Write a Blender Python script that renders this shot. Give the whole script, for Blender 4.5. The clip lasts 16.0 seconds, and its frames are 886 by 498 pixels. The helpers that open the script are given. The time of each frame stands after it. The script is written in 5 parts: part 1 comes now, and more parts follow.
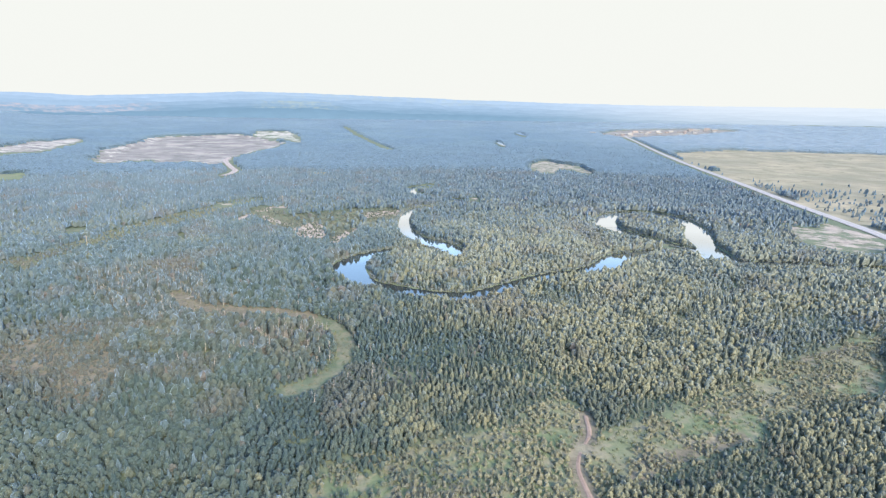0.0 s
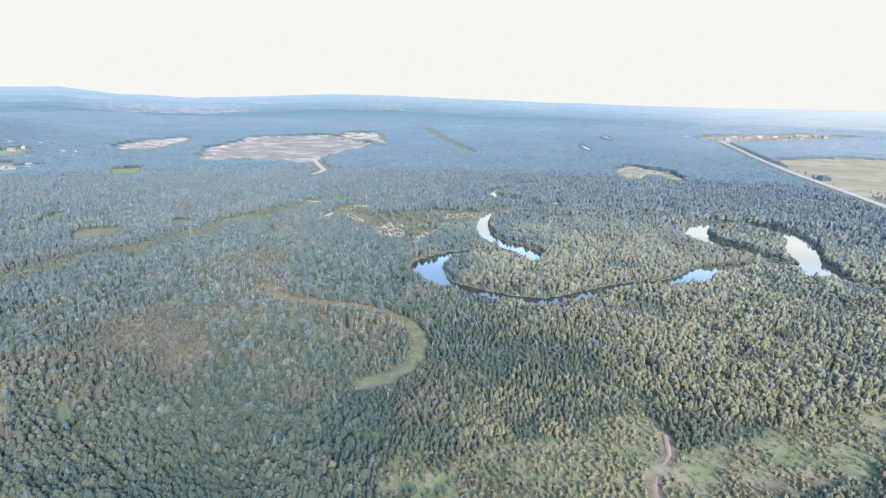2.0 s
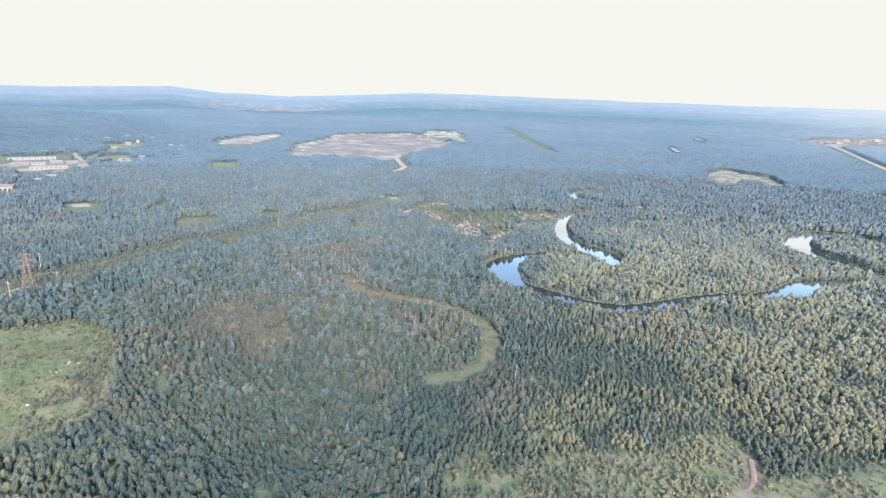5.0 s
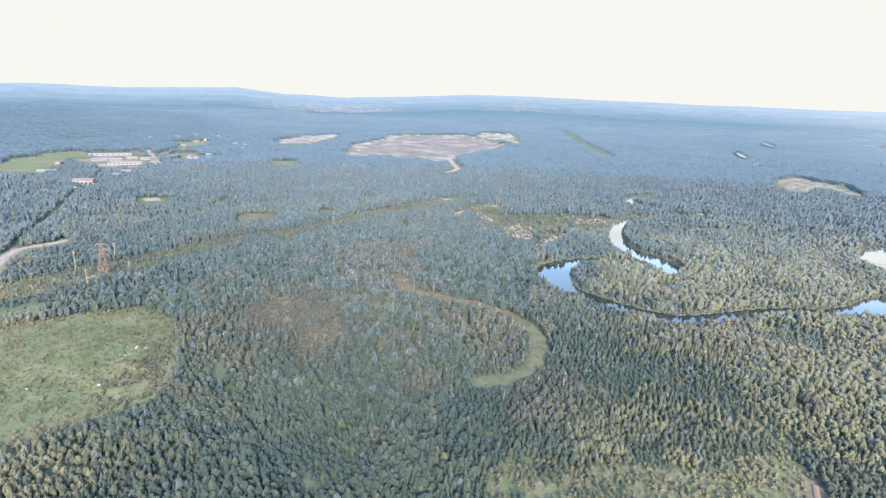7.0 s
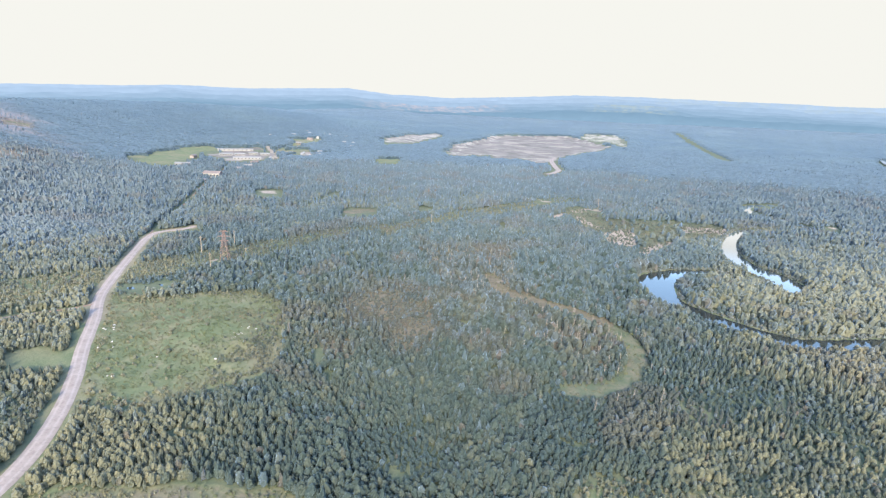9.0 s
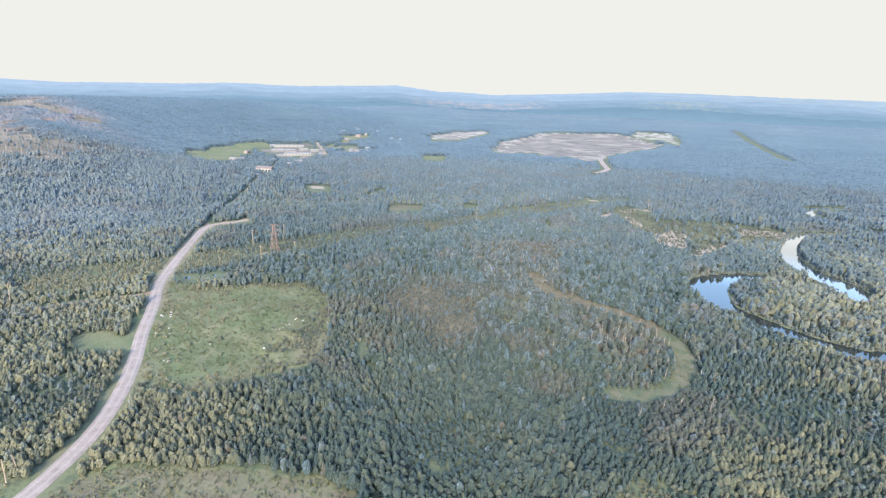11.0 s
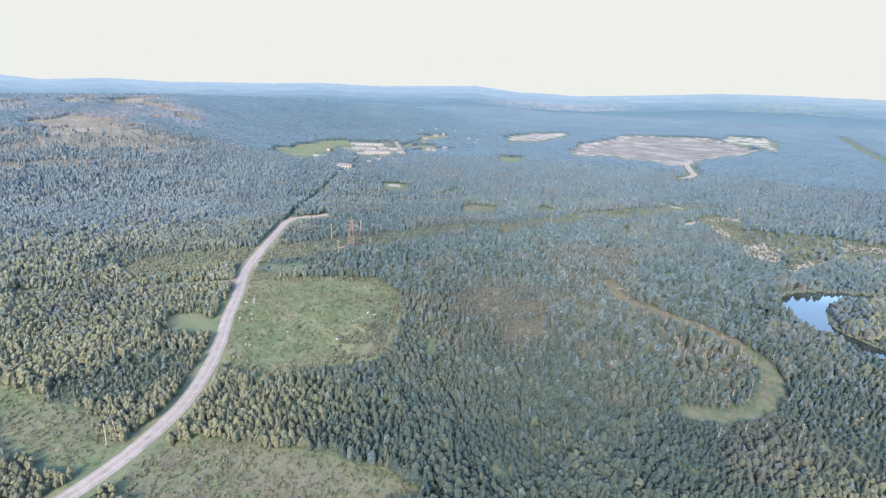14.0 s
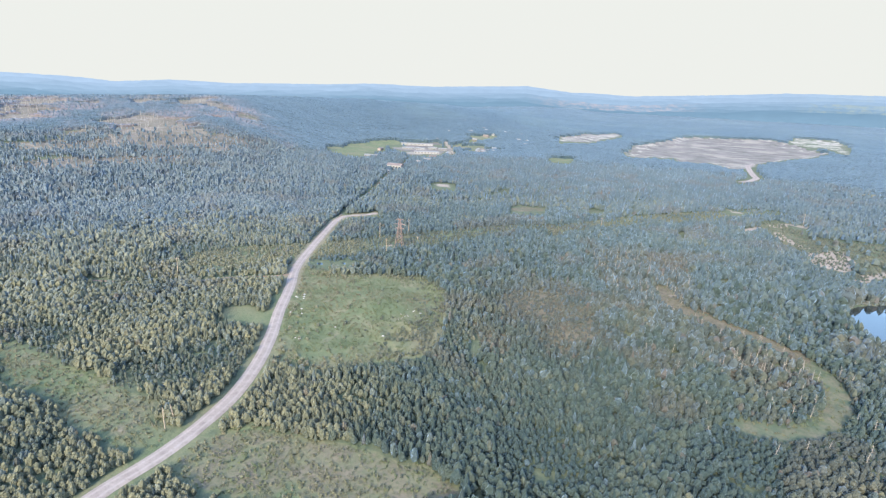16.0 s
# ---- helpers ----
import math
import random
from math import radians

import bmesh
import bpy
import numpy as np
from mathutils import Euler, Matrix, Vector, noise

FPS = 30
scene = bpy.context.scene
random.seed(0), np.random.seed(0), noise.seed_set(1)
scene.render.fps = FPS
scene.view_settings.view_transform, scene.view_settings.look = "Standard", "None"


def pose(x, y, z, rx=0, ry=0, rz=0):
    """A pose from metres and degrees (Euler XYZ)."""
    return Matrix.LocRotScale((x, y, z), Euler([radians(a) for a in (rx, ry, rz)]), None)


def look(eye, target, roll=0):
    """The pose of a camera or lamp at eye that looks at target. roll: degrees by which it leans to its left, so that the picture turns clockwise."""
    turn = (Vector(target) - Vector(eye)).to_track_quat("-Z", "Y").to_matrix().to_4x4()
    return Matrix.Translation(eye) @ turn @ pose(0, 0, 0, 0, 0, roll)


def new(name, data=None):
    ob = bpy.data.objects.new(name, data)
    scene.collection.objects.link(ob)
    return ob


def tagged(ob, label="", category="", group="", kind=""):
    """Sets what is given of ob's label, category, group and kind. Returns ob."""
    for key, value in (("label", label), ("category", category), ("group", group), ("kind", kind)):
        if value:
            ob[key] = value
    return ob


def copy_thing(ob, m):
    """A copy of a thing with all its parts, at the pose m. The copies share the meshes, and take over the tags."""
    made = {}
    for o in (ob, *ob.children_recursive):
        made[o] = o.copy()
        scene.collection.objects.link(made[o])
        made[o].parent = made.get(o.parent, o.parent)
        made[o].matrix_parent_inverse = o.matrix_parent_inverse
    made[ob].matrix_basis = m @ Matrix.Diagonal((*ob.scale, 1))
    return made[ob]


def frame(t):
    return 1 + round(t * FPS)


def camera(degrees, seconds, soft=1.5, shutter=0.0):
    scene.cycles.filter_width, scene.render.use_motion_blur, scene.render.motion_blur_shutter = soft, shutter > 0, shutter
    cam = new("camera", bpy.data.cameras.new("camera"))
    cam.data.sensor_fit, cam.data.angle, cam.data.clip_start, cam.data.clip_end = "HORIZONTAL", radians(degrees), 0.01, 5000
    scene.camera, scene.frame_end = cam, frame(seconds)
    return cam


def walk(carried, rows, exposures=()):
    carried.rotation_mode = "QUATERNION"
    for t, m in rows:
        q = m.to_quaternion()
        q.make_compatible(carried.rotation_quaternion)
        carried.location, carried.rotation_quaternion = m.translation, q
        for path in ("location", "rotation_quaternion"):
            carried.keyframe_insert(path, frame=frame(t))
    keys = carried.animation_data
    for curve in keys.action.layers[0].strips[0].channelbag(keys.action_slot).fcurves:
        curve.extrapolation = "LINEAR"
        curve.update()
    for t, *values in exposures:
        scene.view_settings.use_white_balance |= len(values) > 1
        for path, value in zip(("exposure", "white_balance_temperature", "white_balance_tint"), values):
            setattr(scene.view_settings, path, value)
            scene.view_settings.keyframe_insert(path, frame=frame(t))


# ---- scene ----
cam = camera(79.7, 16.0, soft=1.3)
EYE = Vector((0, 0, 115))


def aim(t, yaw, pitch, roll):
    """A row of the path: the camera hovers at EYE and turns. yaw to the left, pitch downwards, in degrees."""
    a, p = radians(yaw), radians(pitch)
    way = Vector((-math.sin(a) * math.cos(p), math.cos(a) * math.cos(p), -math.sin(p)))
    return t, look(EYE, EYE + 100 * way, roll)


PATH = [
    aim(0.0, 0.00, 13.95, 0.85), aim(0.5, 1.78, 13.91, 0.91), aim(1.0, 4.20, 13.89, 1.04), aim(1.5, 6.72, 13.89, 1.14),
    aim(2.0, 8.62, 13.85, 1.21), aim(2.5, 10.17, 13.86, 1.24), aim(3.0, 11.50, 13.86, 1.32), aim(3.5, 12.81, 13.94, 1.38),
    aim(4.0, 14.24, 14.05, 1.43), aim(6.5, 21.06, 14.13, 1.93), aim(7.0, 22.63, 14.14, 2.04), aim(7.5, 24.92, 14.14, 2.19),
    aim(8.0, 27.88, 14.21, 2.29), aim(8.5, 31.02, 14.40, 2.35), aim(9.0, 33.24, 14.49, 2.39), aim(11.5, 39.38, 15.12, 2.44),
    aim(12.0, 40.88, 15.23, 2.52), aim(12.5, 42.34, 15.27, 2.66), aim(13.0, 43.63, 15.32, 2.76), aim(13.5, 44.96, 15.30, 2.84),
    aim(14.0, 46.19, 15.28, 2.89), aim(14.5, 47.33, 15.26, 2.90), aim(15.0, 48.51, 15.29, 2.90), aim(15.5, 49.94, 15.37, 2.88),
    aim(16.0, 51.44, 15.50, 2.86),
]
walk(cam, PATH, [(0.0, 2.22, 6200, 9), (4.0, 2.21, 6270, 9.5), (7.0, 2.23, 6310, 10), (9.0, 2.20, 6330, 10), (11.5, 2.13, 6240, 9.5), (16.0, 2.12, 6180, 8.5)])

# ---- light: a low, hazy evening sun behind the camera, a pale sky that turns blue higher up ----
SUN_AZ, SUN_EL = -150.0, 26.0
sun_way = Vector((-math.sin(radians(SUN_AZ)) * math.cos(radians(SUN_EL)),
                  math.cos(radians(SUN_AZ)) * math.cos(radians(SUN_EL)), math.sin(radians(SUN_EL))))
sun_data = bpy.data.lights.new("sun", "SUN")
sun_data.energy, sun_data.angle, sun_data.color = 1.55, radians(9.0), (1.0, 0.83, 0.60)
sun_lamp = new("sun", sun_data)
sun_lamp.matrix_world = look(sun_way * 900, (0, 0, 0))

world = bpy.data.worlds.new("world")
scene.world = world
world.use_nodes = True
wn, wl = world.node_tree.nodes, world.node_tree.links
wn.clear()
w_out = wn.new("ShaderNodeOutputWorld")
sky = wn.new("ShaderNodeTexSky")
sky.sky_type, sky.sun_disc = "NISHITA", False
sky.sun_elevation, sky.sun_rotation = radians(SUN_EL), radians(-SUN_AZ)
sky.dust_density, sky.air_density, sky.ozone_density = 1.5, 1.0, 1.5
b_sky = wn.new("ShaderNodeBackground")
b_sky.inputs["Strength"].default_value = 0.15
wl.new(sky.outputs[0], b_sky.inputs["Color"])
b_haze = wn.new("ShaderNodeBackground")
b_haze.inputs["Color"].default_value = (0.938, 0.920, 0.842, 1)
b_haze.inputs["Strength"].default_value = 0.217
w_co = wn.new("ShaderNodeTexCoord")
w_sep = wn.new("ShaderNodeSeparateXYZ")
wl.new(w_co.outputs["Generated"], w_sep.inputs[0])
w_map = wn.new("ShaderNodeMapRange")
w_map.interpolation_type = "SMOOTHSTEP"
w_map.inputs[1].default_value, w_map.inputs[2].default_value = 0.194, 0.275
wl.new(w_sep.outputs[2], w_map.inputs[0])
w_mix = wn.new("ShaderNodeMixShader")
wl.new(w_map.outputs[0], w_mix.inputs[0])
wl.new(b_haze.outputs[0], w_mix.inputs[1])
wl.new(b_sky.outputs[0], w_mix.inputs[2])
wl.new(w_mix.outputs[0], w_out.inputs["Surface"])


# ---- materials ----
class Mat:
    """A small builder of node materials."""

    def __init__(self, name, rough=0.8, metal=0.0, spec=0.3):
        self.m = bpy.data.materials.new(name)
        self.m.use_nodes = True
        self.n, self.l = self.m.node_tree.nodes, self.m.node_tree.links
        self.b = self.n["Principled BSDF"]
        self.b.inputs["Roughness"].default_value = rough
        self.b.inputs["Metallic"].default_value = metal
        self.b.inputs["Specular IOR Level"].default_value = spec
        self.co = None

    def place(self):
        if self.co is None:
            self.co = self.n.new("ShaderNodeNewGeometry").outputs["Position"]
        return self.co

    def noise(self, metres, detail=3, rough=0.6):
        t = self.n.new("ShaderNodeTexNoise")
        t.inputs["Scale"].default_value = 1.0 / metres
        t.inputs["Detail"].default_value, t.inputs["Roughness"].default_value = detail, rough
        self.l.new(self.place(), t.inputs["Vector"])
        return t.outputs["Fac"]

    def ramp(self, fac, lo, hi):
        t = self.n.new("ShaderNodeMapRange")
        t.inputs[1].default_value, t.inputs[2].default_value = lo, hi
        self.l.new(fac, t.inputs[0])
        return t.outputs[0]

    def math(self, op, a, b):
        t = self.n.new("ShaderNodeMath")
        t.operation = op
        for k, v in ((0, a), (1, b)):
            if isinstance(v, (int, float)):
                t.inputs[k].default_value = v
            else:
                self.l.new(v, t.inputs[k])
        return t.outputs[0]

    def mix(self, fac, a, b):
        t = self.n.new("ShaderNodeMix")
        t.data_type = "RGBA"
        for k, v in ((0, fac), (6, a), (7, b)):
            if isinstance(v, tuple):
                t.inputs[k].default_value = (*v, 1)
            elif isinstance(v, (int, float)):
                t.inputs[k].default_value = v
            else:
                self.l.new(v, t.inputs[k])
        return t.outputs[2]

    def attr(self, name):
        t = self.n.new("ShaderNodeAttribute")
        t.attribute_name = name
        s = self.n.new("ShaderNodeSeparateColor")
        self.l.new(t.outputs["Color"], s.inputs[0])
        return s.outputs

    def one(self):
        return self.n.new("ShaderNodeObjectInfo").outputs["Random"]

    def colour(self, c):
        if isinstance(c, tuple):
            self.b.inputs["Base Color"].default_value = (*c, 1)
        else:
            self.l.new(c, self.b.inputs["Base Color"])
        return self

    def bump(self, height, metres, strength=1.0):
        t = self.n.new("ShaderNodeBump")
        t.inputs["Distance"].default_value, t.inputs["Strength"].default_value = metres, strength
        self.l.new(height, t.inputs["Height"])
        self.l.new(t.outputs[0], self.b.inputs["Normal"])
        return self

    def sheen(self, weight, tint, rough=0.5):
        self.b.inputs["Sheen Weight"].default_value = weight
        self.b.inputs["Sheen Roughness"].default_value = rough
        self.b.inputs["Sheen Tint"].default_value = (*tint, 1)
        return self


def plain(name, a, b, metres, rough=0.8, metal=0.0, spec=0.3):
    m = Mat(name, rough, metal, spec)
    return m.colour(m.mix(m.ramp(m.noise(metres), 0.3, 0.7), a, b)).m


def foliage(name, dark, light, dry, blue, single=False, sheen=0.0, haze_tint=(0.60, 0.80, 1.0)):
    """Leaves: tint.r sets dark to light, tint.g the dry brown, tint.b the blue-green of needles and of painted haze."""
    m = Mat(name, 0.75, 0.0, 0.25)
    if single:
        tone = m.one()
        c = m.mix(tone, dark, light)
    else:
        t = m.attr("tint")
        c = m.mix(t[0], dark, light)
        c = m.mix(t[2], c, blue)
        c = m.mix(t[1], c, dry)
    c = m.mix(m.math("MULTIPLY", m.ramp(m.noise(0.9, 2), 0.35, 0.7), 0.22), c, tuple(0.7 * v for v in dark))
    m.colour(c)
    thin = m.n.new("ShaderNodeBsdfTranslucent")
    m.l.new(c, thin.inputs["Color"])
    both = m.n.new("ShaderNodeMixShader")
    both.inputs[0].default_value = 0.27
    m.l.new(m.b.outputs[0], both.inputs[1])
    m.l.new(thin.outputs[0], both.inputs[2])
    m.l.new(both.outputs[0], m.n["Material Output"].inputs["Surface"])
    # The tinted sheen lays a painted veil of haze over the leaves.
    if sheen:
        m.sheen(sheen, haze_tint, 0.4)
    return m.m


LEAF_DARK, LEAF_LIGHT = (0.060, 0.084, 0.068), (0.196, 0.194, 0.122)
LEAF_DRY, LEAF_BLUE = (0.130, 0.110, 0.094), (0.036, 0.064, 0.072)
# Colour and sheen paint haze into the leaves; farther copies carry more.
M_LEAF = foliage("birch_leaves", LEAF_DARK, LEAF_LIGHT, LEAF_DRY, LEAF_BLUE, sheen=0.42, haze_tint=(0.60, 0.85, 1.0))
M_LEAF_MID = foliage("hazed_mid_leaves", (0.066, 0.098, 0.104), (0.205, 0.214, 0.154), LEAF_DRY, (0.080, 0.120, 0.138), sheen=0.9, haze_tint=(0.50, 0.72, 1.0))
M_LEAF_FAR = foliage("hazed_far_leaves", (0.080, 0.118, 0.142), (0.160, 0.196, 0.204), LEAF_DRY, (0.086, 0.130, 0.164), sheen=1.0, haze_tint=(0.46, 0.68, 1.0))
M_LEAF_RIM = foliage("hazed_rim_leaves", (0.090, 0.130, 0.158), (0.172, 0.208, 0.218), LEAF_DRY, (0.098, 0.144, 0.182), sheen=1.0, haze_tint=(0.46, 0.68, 1.0))
M_LEAF_ONE = foliage("birch_leaves_single", LEAF_DARK, LEAF_LIGHT, LEAF_DRY, LEAF_BLUE, single=True, sheen=0.3)
M_NEEDLE_ONE = foliage("larch_needles_single", (0.050, 0.075, 0.050), (0.11, 0.13, 0.08), LEAF_DRY, LEAF_BLUE, single=True, sheen=0.3)
M_GRASS = foliage("tussock_grass", (0.100, 0.130, 0.066), (0.165, 0.175, 0.094), (0.175, 0.152, 0.104), (0.1, 0.1, 0.1))
M_BARK = plain("bark", (0.144, 0.122, 0.101), (0.302, 0.274, 0.238), 0.6, 0.9)
M_DEADWOOD = plain("dead_wood", (0.250, 0.228, 0.198), (0.400, 0.372, 0.330), 0.8, 0.9)
M_POLE = plain("weathered_pole", (0.259, 0.216, 0.166), (0.396, 0.338, 0.259), 0.7, 0.85)
M_RUST = plain("red_lead_steel", (0.23, 0.160, 0.138), (0.31, 0.230, 0.202), 0.8, 0.6, 0.3)
M_INSUL = plain("grey_insulator", (0.252, 0.259, 0.274), (0.360, 0.360, 0.360), 0.2, 0.3)
M_WHITEWALL = plain("white_plaster", (0.234, 0.230, 0.220), (0.300, 0.296, 0.285), 2.0, 0.8)
M_GREYWALL = plain("grey_plank_wall", (0.143, 0.133, 0.119), (0.228, 0.214, 0.190), 1.2, 0.85)
M_PINKWALL = plain("pinkish_brick_wall", (0.225, 0.190, 0.172), (0.285, 0.245, 0.225), 1.5, 0.85)
M_ROOF = plain("pale_sheet_roof", (0.207, 0.210, 0.216), (0.290, 0.290, 0.294), 2.5, 0.45, 0.2)
M_ROOFRED = plain("rusty_roof", (0.17, 0.140, 0.130), (0.23, 0.195, 0.182), 2.0, 0.6, 0.1)
M_DARKGLASS = plain("dark_window_glass", (0.022, 0.025, 0.029), (0.036, 0.040, 0.043), 1.0, 0.1, 0.0, 0.5)
M_RUBBLE = plain("pale_concrete_rubble", (0.360, 0.346, 0.331), (0.562, 0.547, 0.518), 0.8, 0.85)


def ground_material():
    """Forest floor; zone.r is meadow grass, zone.g bare sand, zone.b brown heath."""
    m = Mat("ground", 0.92, 0.0, 0.2)
    fine, mid, wide = m.noise(1.6, 4), m.noise(9, 4), m.noise(45, 3)
    floor = m.mix(m.ramp(mid, 0.35, 0.65), (0.082, 0.108, 0.069), (0.124, 0.140, 0.090))
    floor = m.mix(m.ramp(wide, 0.55, 0.8), floor, (0.118, 0.108, 0.080))
    grass = m.mix(m.ramp(mid, 0.3, 0.7), (0.098, 0.130, 0.070), (0.162, 0.175, 0.100))
    grass = m.mix(m.math("MULTIPLY", m.ramp(wide, 0.45, 0.65), 0.75), grass, (0.188, 0.172, 0.116))
    grass = m.mix(m.math("MULTIPLY", m.ramp(fine, 0.45, 0.75), 0.45), grass, (0.086, 0.114, 0.059))
    sand = m.mix(m.ramp(mid, 0.3, 0.7), (0.235, 0.198, 0.168), (0.340, 0.292, 0.252))
    heath = m.mix(m.ramp(mid, 0.3, 0.7), (0.124, 0.108, 0.078), (0.176, 0.156, 0.116))
    heath = m.mix(m.ramp(fine, 0.5, 0.75), heath, (0.056, 0.064, 0.037))
    z = m.attr("zone")
    ragged = m.math("MULTIPLY", m.math("SUBTRACT", mid, 0.5), 0.9)
    torn = m.math("MULTIPLY", m.math("SUBTRACT", m.noise(17, 5, 0.7), 0.5), 1.9)
    c = floor
    for k, tone in ((0, grass), (2, heath), (1, sand)):
        c = m.mix(m.ramp(m.math("ADD", z[k], torn if k == 1 else ragged), 0.38, 0.62), c, tone)
    z2 = m.attr("zone2")
    spoil = m.mix(m.ramp(m.noise(60, 5), 0.35, 0.65), (0.120, 0.112, 0.104), (0.235, 0.215, 0.198))
    spoil = m.mix(m.ramp(m.noise(25, 4), 0.60, 0.72), spoil, (0.085, 0.100, 0.075))
    spoil = m.mix(m.math("MULTIPLY", m.ramp(m.noise(110, 6), 0.56, 0.62), 0.7), spoil, (0.31, 0.28, 0.24))
    c = m.mix(m.ramp(m.math("ADD", z2[0], m.math("MULTIPLY", ragged, 0.5)), 0.4, 0.6), c, spoil)
    c = m.mix(m.ramp(m.math("ADD", z2[1], m.math("MULTIPLY", m.math("SUBTRACT", m.noise(38, 5, 0.7), 0.5), 3.0)), 0.5, 0.8), c, (0.36, 0.335, 0.295))
    straw = m.mix(m.ramp(m.noise(80, 5), 0.35, 0.65), (0.180, 0.166, 0.112), (0.280, 0.246, 0.174))
    straw = m.mix(m.ramp(m.noise(25, 4), 0.55, 0.7), straw, (0.125, 0.128, 0.085))
    straw = m.mix(m.math("MULTIPLY", m.ramp(m.noise(200, 5), 0.45, 0.58), 0.5), straw, (0.160, 0.152, 0.112))
    c = m.mix(m.ramp(m.math("ADD", z2[2], ragged), 0.4, 0.62), c, straw)
    m.colour(c)
    m.bump(m.math("ADD", m.math("MULTIPLY", mid, 1.5), fine), 0.8, 0.5)
    return m.m


def road_material(name, a, b, rut):
    m = Mat(name, 0.9, 0.0, 0.25)
    t = m.attr("across")
    lanes = m.math("ABSOLUTE", m.math("SUBTRACT", m.math("ABSOLUTE", t[0], 0.0), 0.45), 0.0)
    c = m.mix(m.ramp(m.noise(5, 4), 0.3, 0.7), a, b)
    c = m.mix(m.math("MULTIPLY", m.ramp(lanes, 0.22, 0.05), 0.55), c, rut)
    c = m.mix(m.math("MULTIPLY", m.ramp(m.noise(1.0, 4), 0.5, 0.75), 0.4), c, tuple(0.55 * v for v in a))
    return m.colour(c).bump(m.noise(1.5), 0.08).m


def water_material():
    """Dark clear water whose mirror grows towards a grazing view."""
    m = Mat("river_water", 0.04, 0.0, 0.5)
    m.b.inputs["IOR"].default_value = 1.333
    m.colour((0.016, 0.022, 0.024))
    m.bump(m.noise(3.0, 2), 0.004, 0.5)
    film = m.n.new("ShaderNodeBsdfGlossy")
    film.inputs["Color"].default_value, film.inputs["Roughness"].default_value = (0.92, 0.95, 1.0, 1), 0.03
    edge = m.n.new("ShaderNodeFresnel")
    edge.inputs["IOR"].default_value = 1.333
    both = m.n.new("ShaderNodeMixShader")
    grow = m.n.new("ShaderNodeMapRange")
    grow.inputs[1].default_value, grow.inputs[2].default_value = 0.20, 0.33
    grow.inputs[3].default_value, grow.inputs[4].default_value = 0.03, 1.0
    m.l.new(edge.outputs[0], grow.inputs[0])
    m.l.new(grow.outputs[0], both.inputs[0])
    m.l.new(m.b.outputs[0], both.inputs[1])
    m.l.new(film.outputs[0], both.inputs[2])
    m.l.new(both.outputs[0], m.n["Material Output"].inputs["Surface"])
    return m.m


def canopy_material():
    """The far forest seen as one canopy: clumps of crowns in two sizes, with blue haze painted in by colour and a
    grazing sheen.
    """
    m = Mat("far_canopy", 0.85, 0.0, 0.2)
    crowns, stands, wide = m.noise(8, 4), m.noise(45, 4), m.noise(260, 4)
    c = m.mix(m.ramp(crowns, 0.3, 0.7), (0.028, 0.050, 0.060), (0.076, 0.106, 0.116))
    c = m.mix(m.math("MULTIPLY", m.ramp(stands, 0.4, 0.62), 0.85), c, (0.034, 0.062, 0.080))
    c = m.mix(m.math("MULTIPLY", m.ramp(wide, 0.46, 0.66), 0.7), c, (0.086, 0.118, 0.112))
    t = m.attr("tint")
    # tint.r pales the colour towards painted haze, tint.b darkens it nearby.
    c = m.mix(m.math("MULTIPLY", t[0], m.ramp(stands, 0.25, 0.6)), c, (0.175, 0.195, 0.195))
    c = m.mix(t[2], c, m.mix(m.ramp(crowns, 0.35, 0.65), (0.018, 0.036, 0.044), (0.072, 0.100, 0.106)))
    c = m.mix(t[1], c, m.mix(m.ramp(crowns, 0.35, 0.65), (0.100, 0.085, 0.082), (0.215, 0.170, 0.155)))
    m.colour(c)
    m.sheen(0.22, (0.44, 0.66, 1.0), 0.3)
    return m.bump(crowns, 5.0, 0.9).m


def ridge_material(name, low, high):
    """Far hills, a plain glowing backdrop with the air's blue haze painted in; tone.r is burnt pinkish wood, tone.g
    pale clearings, tone.b painted bright air under the sun's glow.
    """
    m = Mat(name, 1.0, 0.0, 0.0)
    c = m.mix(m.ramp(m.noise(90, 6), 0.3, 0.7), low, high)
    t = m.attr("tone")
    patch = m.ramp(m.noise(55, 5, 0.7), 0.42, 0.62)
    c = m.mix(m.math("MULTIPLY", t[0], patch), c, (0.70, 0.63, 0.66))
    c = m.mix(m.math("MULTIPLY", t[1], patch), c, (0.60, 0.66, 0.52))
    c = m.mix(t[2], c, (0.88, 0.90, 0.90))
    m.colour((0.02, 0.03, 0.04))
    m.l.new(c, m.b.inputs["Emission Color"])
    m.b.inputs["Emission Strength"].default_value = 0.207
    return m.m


M_GROUND = ground_material()
M_ROAD = road_material("gravel_road", (0.234, 0.196, 0.178), (0.339, 0.291, 0.266), (0.378, 0.336, 0.311))
M_DIRT = road_material("dirt_track", (0.169, 0.121, 0.095), (0.247, 0.184, 0.146), (0.274, 0.209, 0.171))
M_ASPHALT = road_material("pale_highway", (0.234, 0.222, 0.216), (0.312, 0.297, 0.291), (0.339, 0.323, 0.317))
M_WATER = water_material()
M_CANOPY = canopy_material()


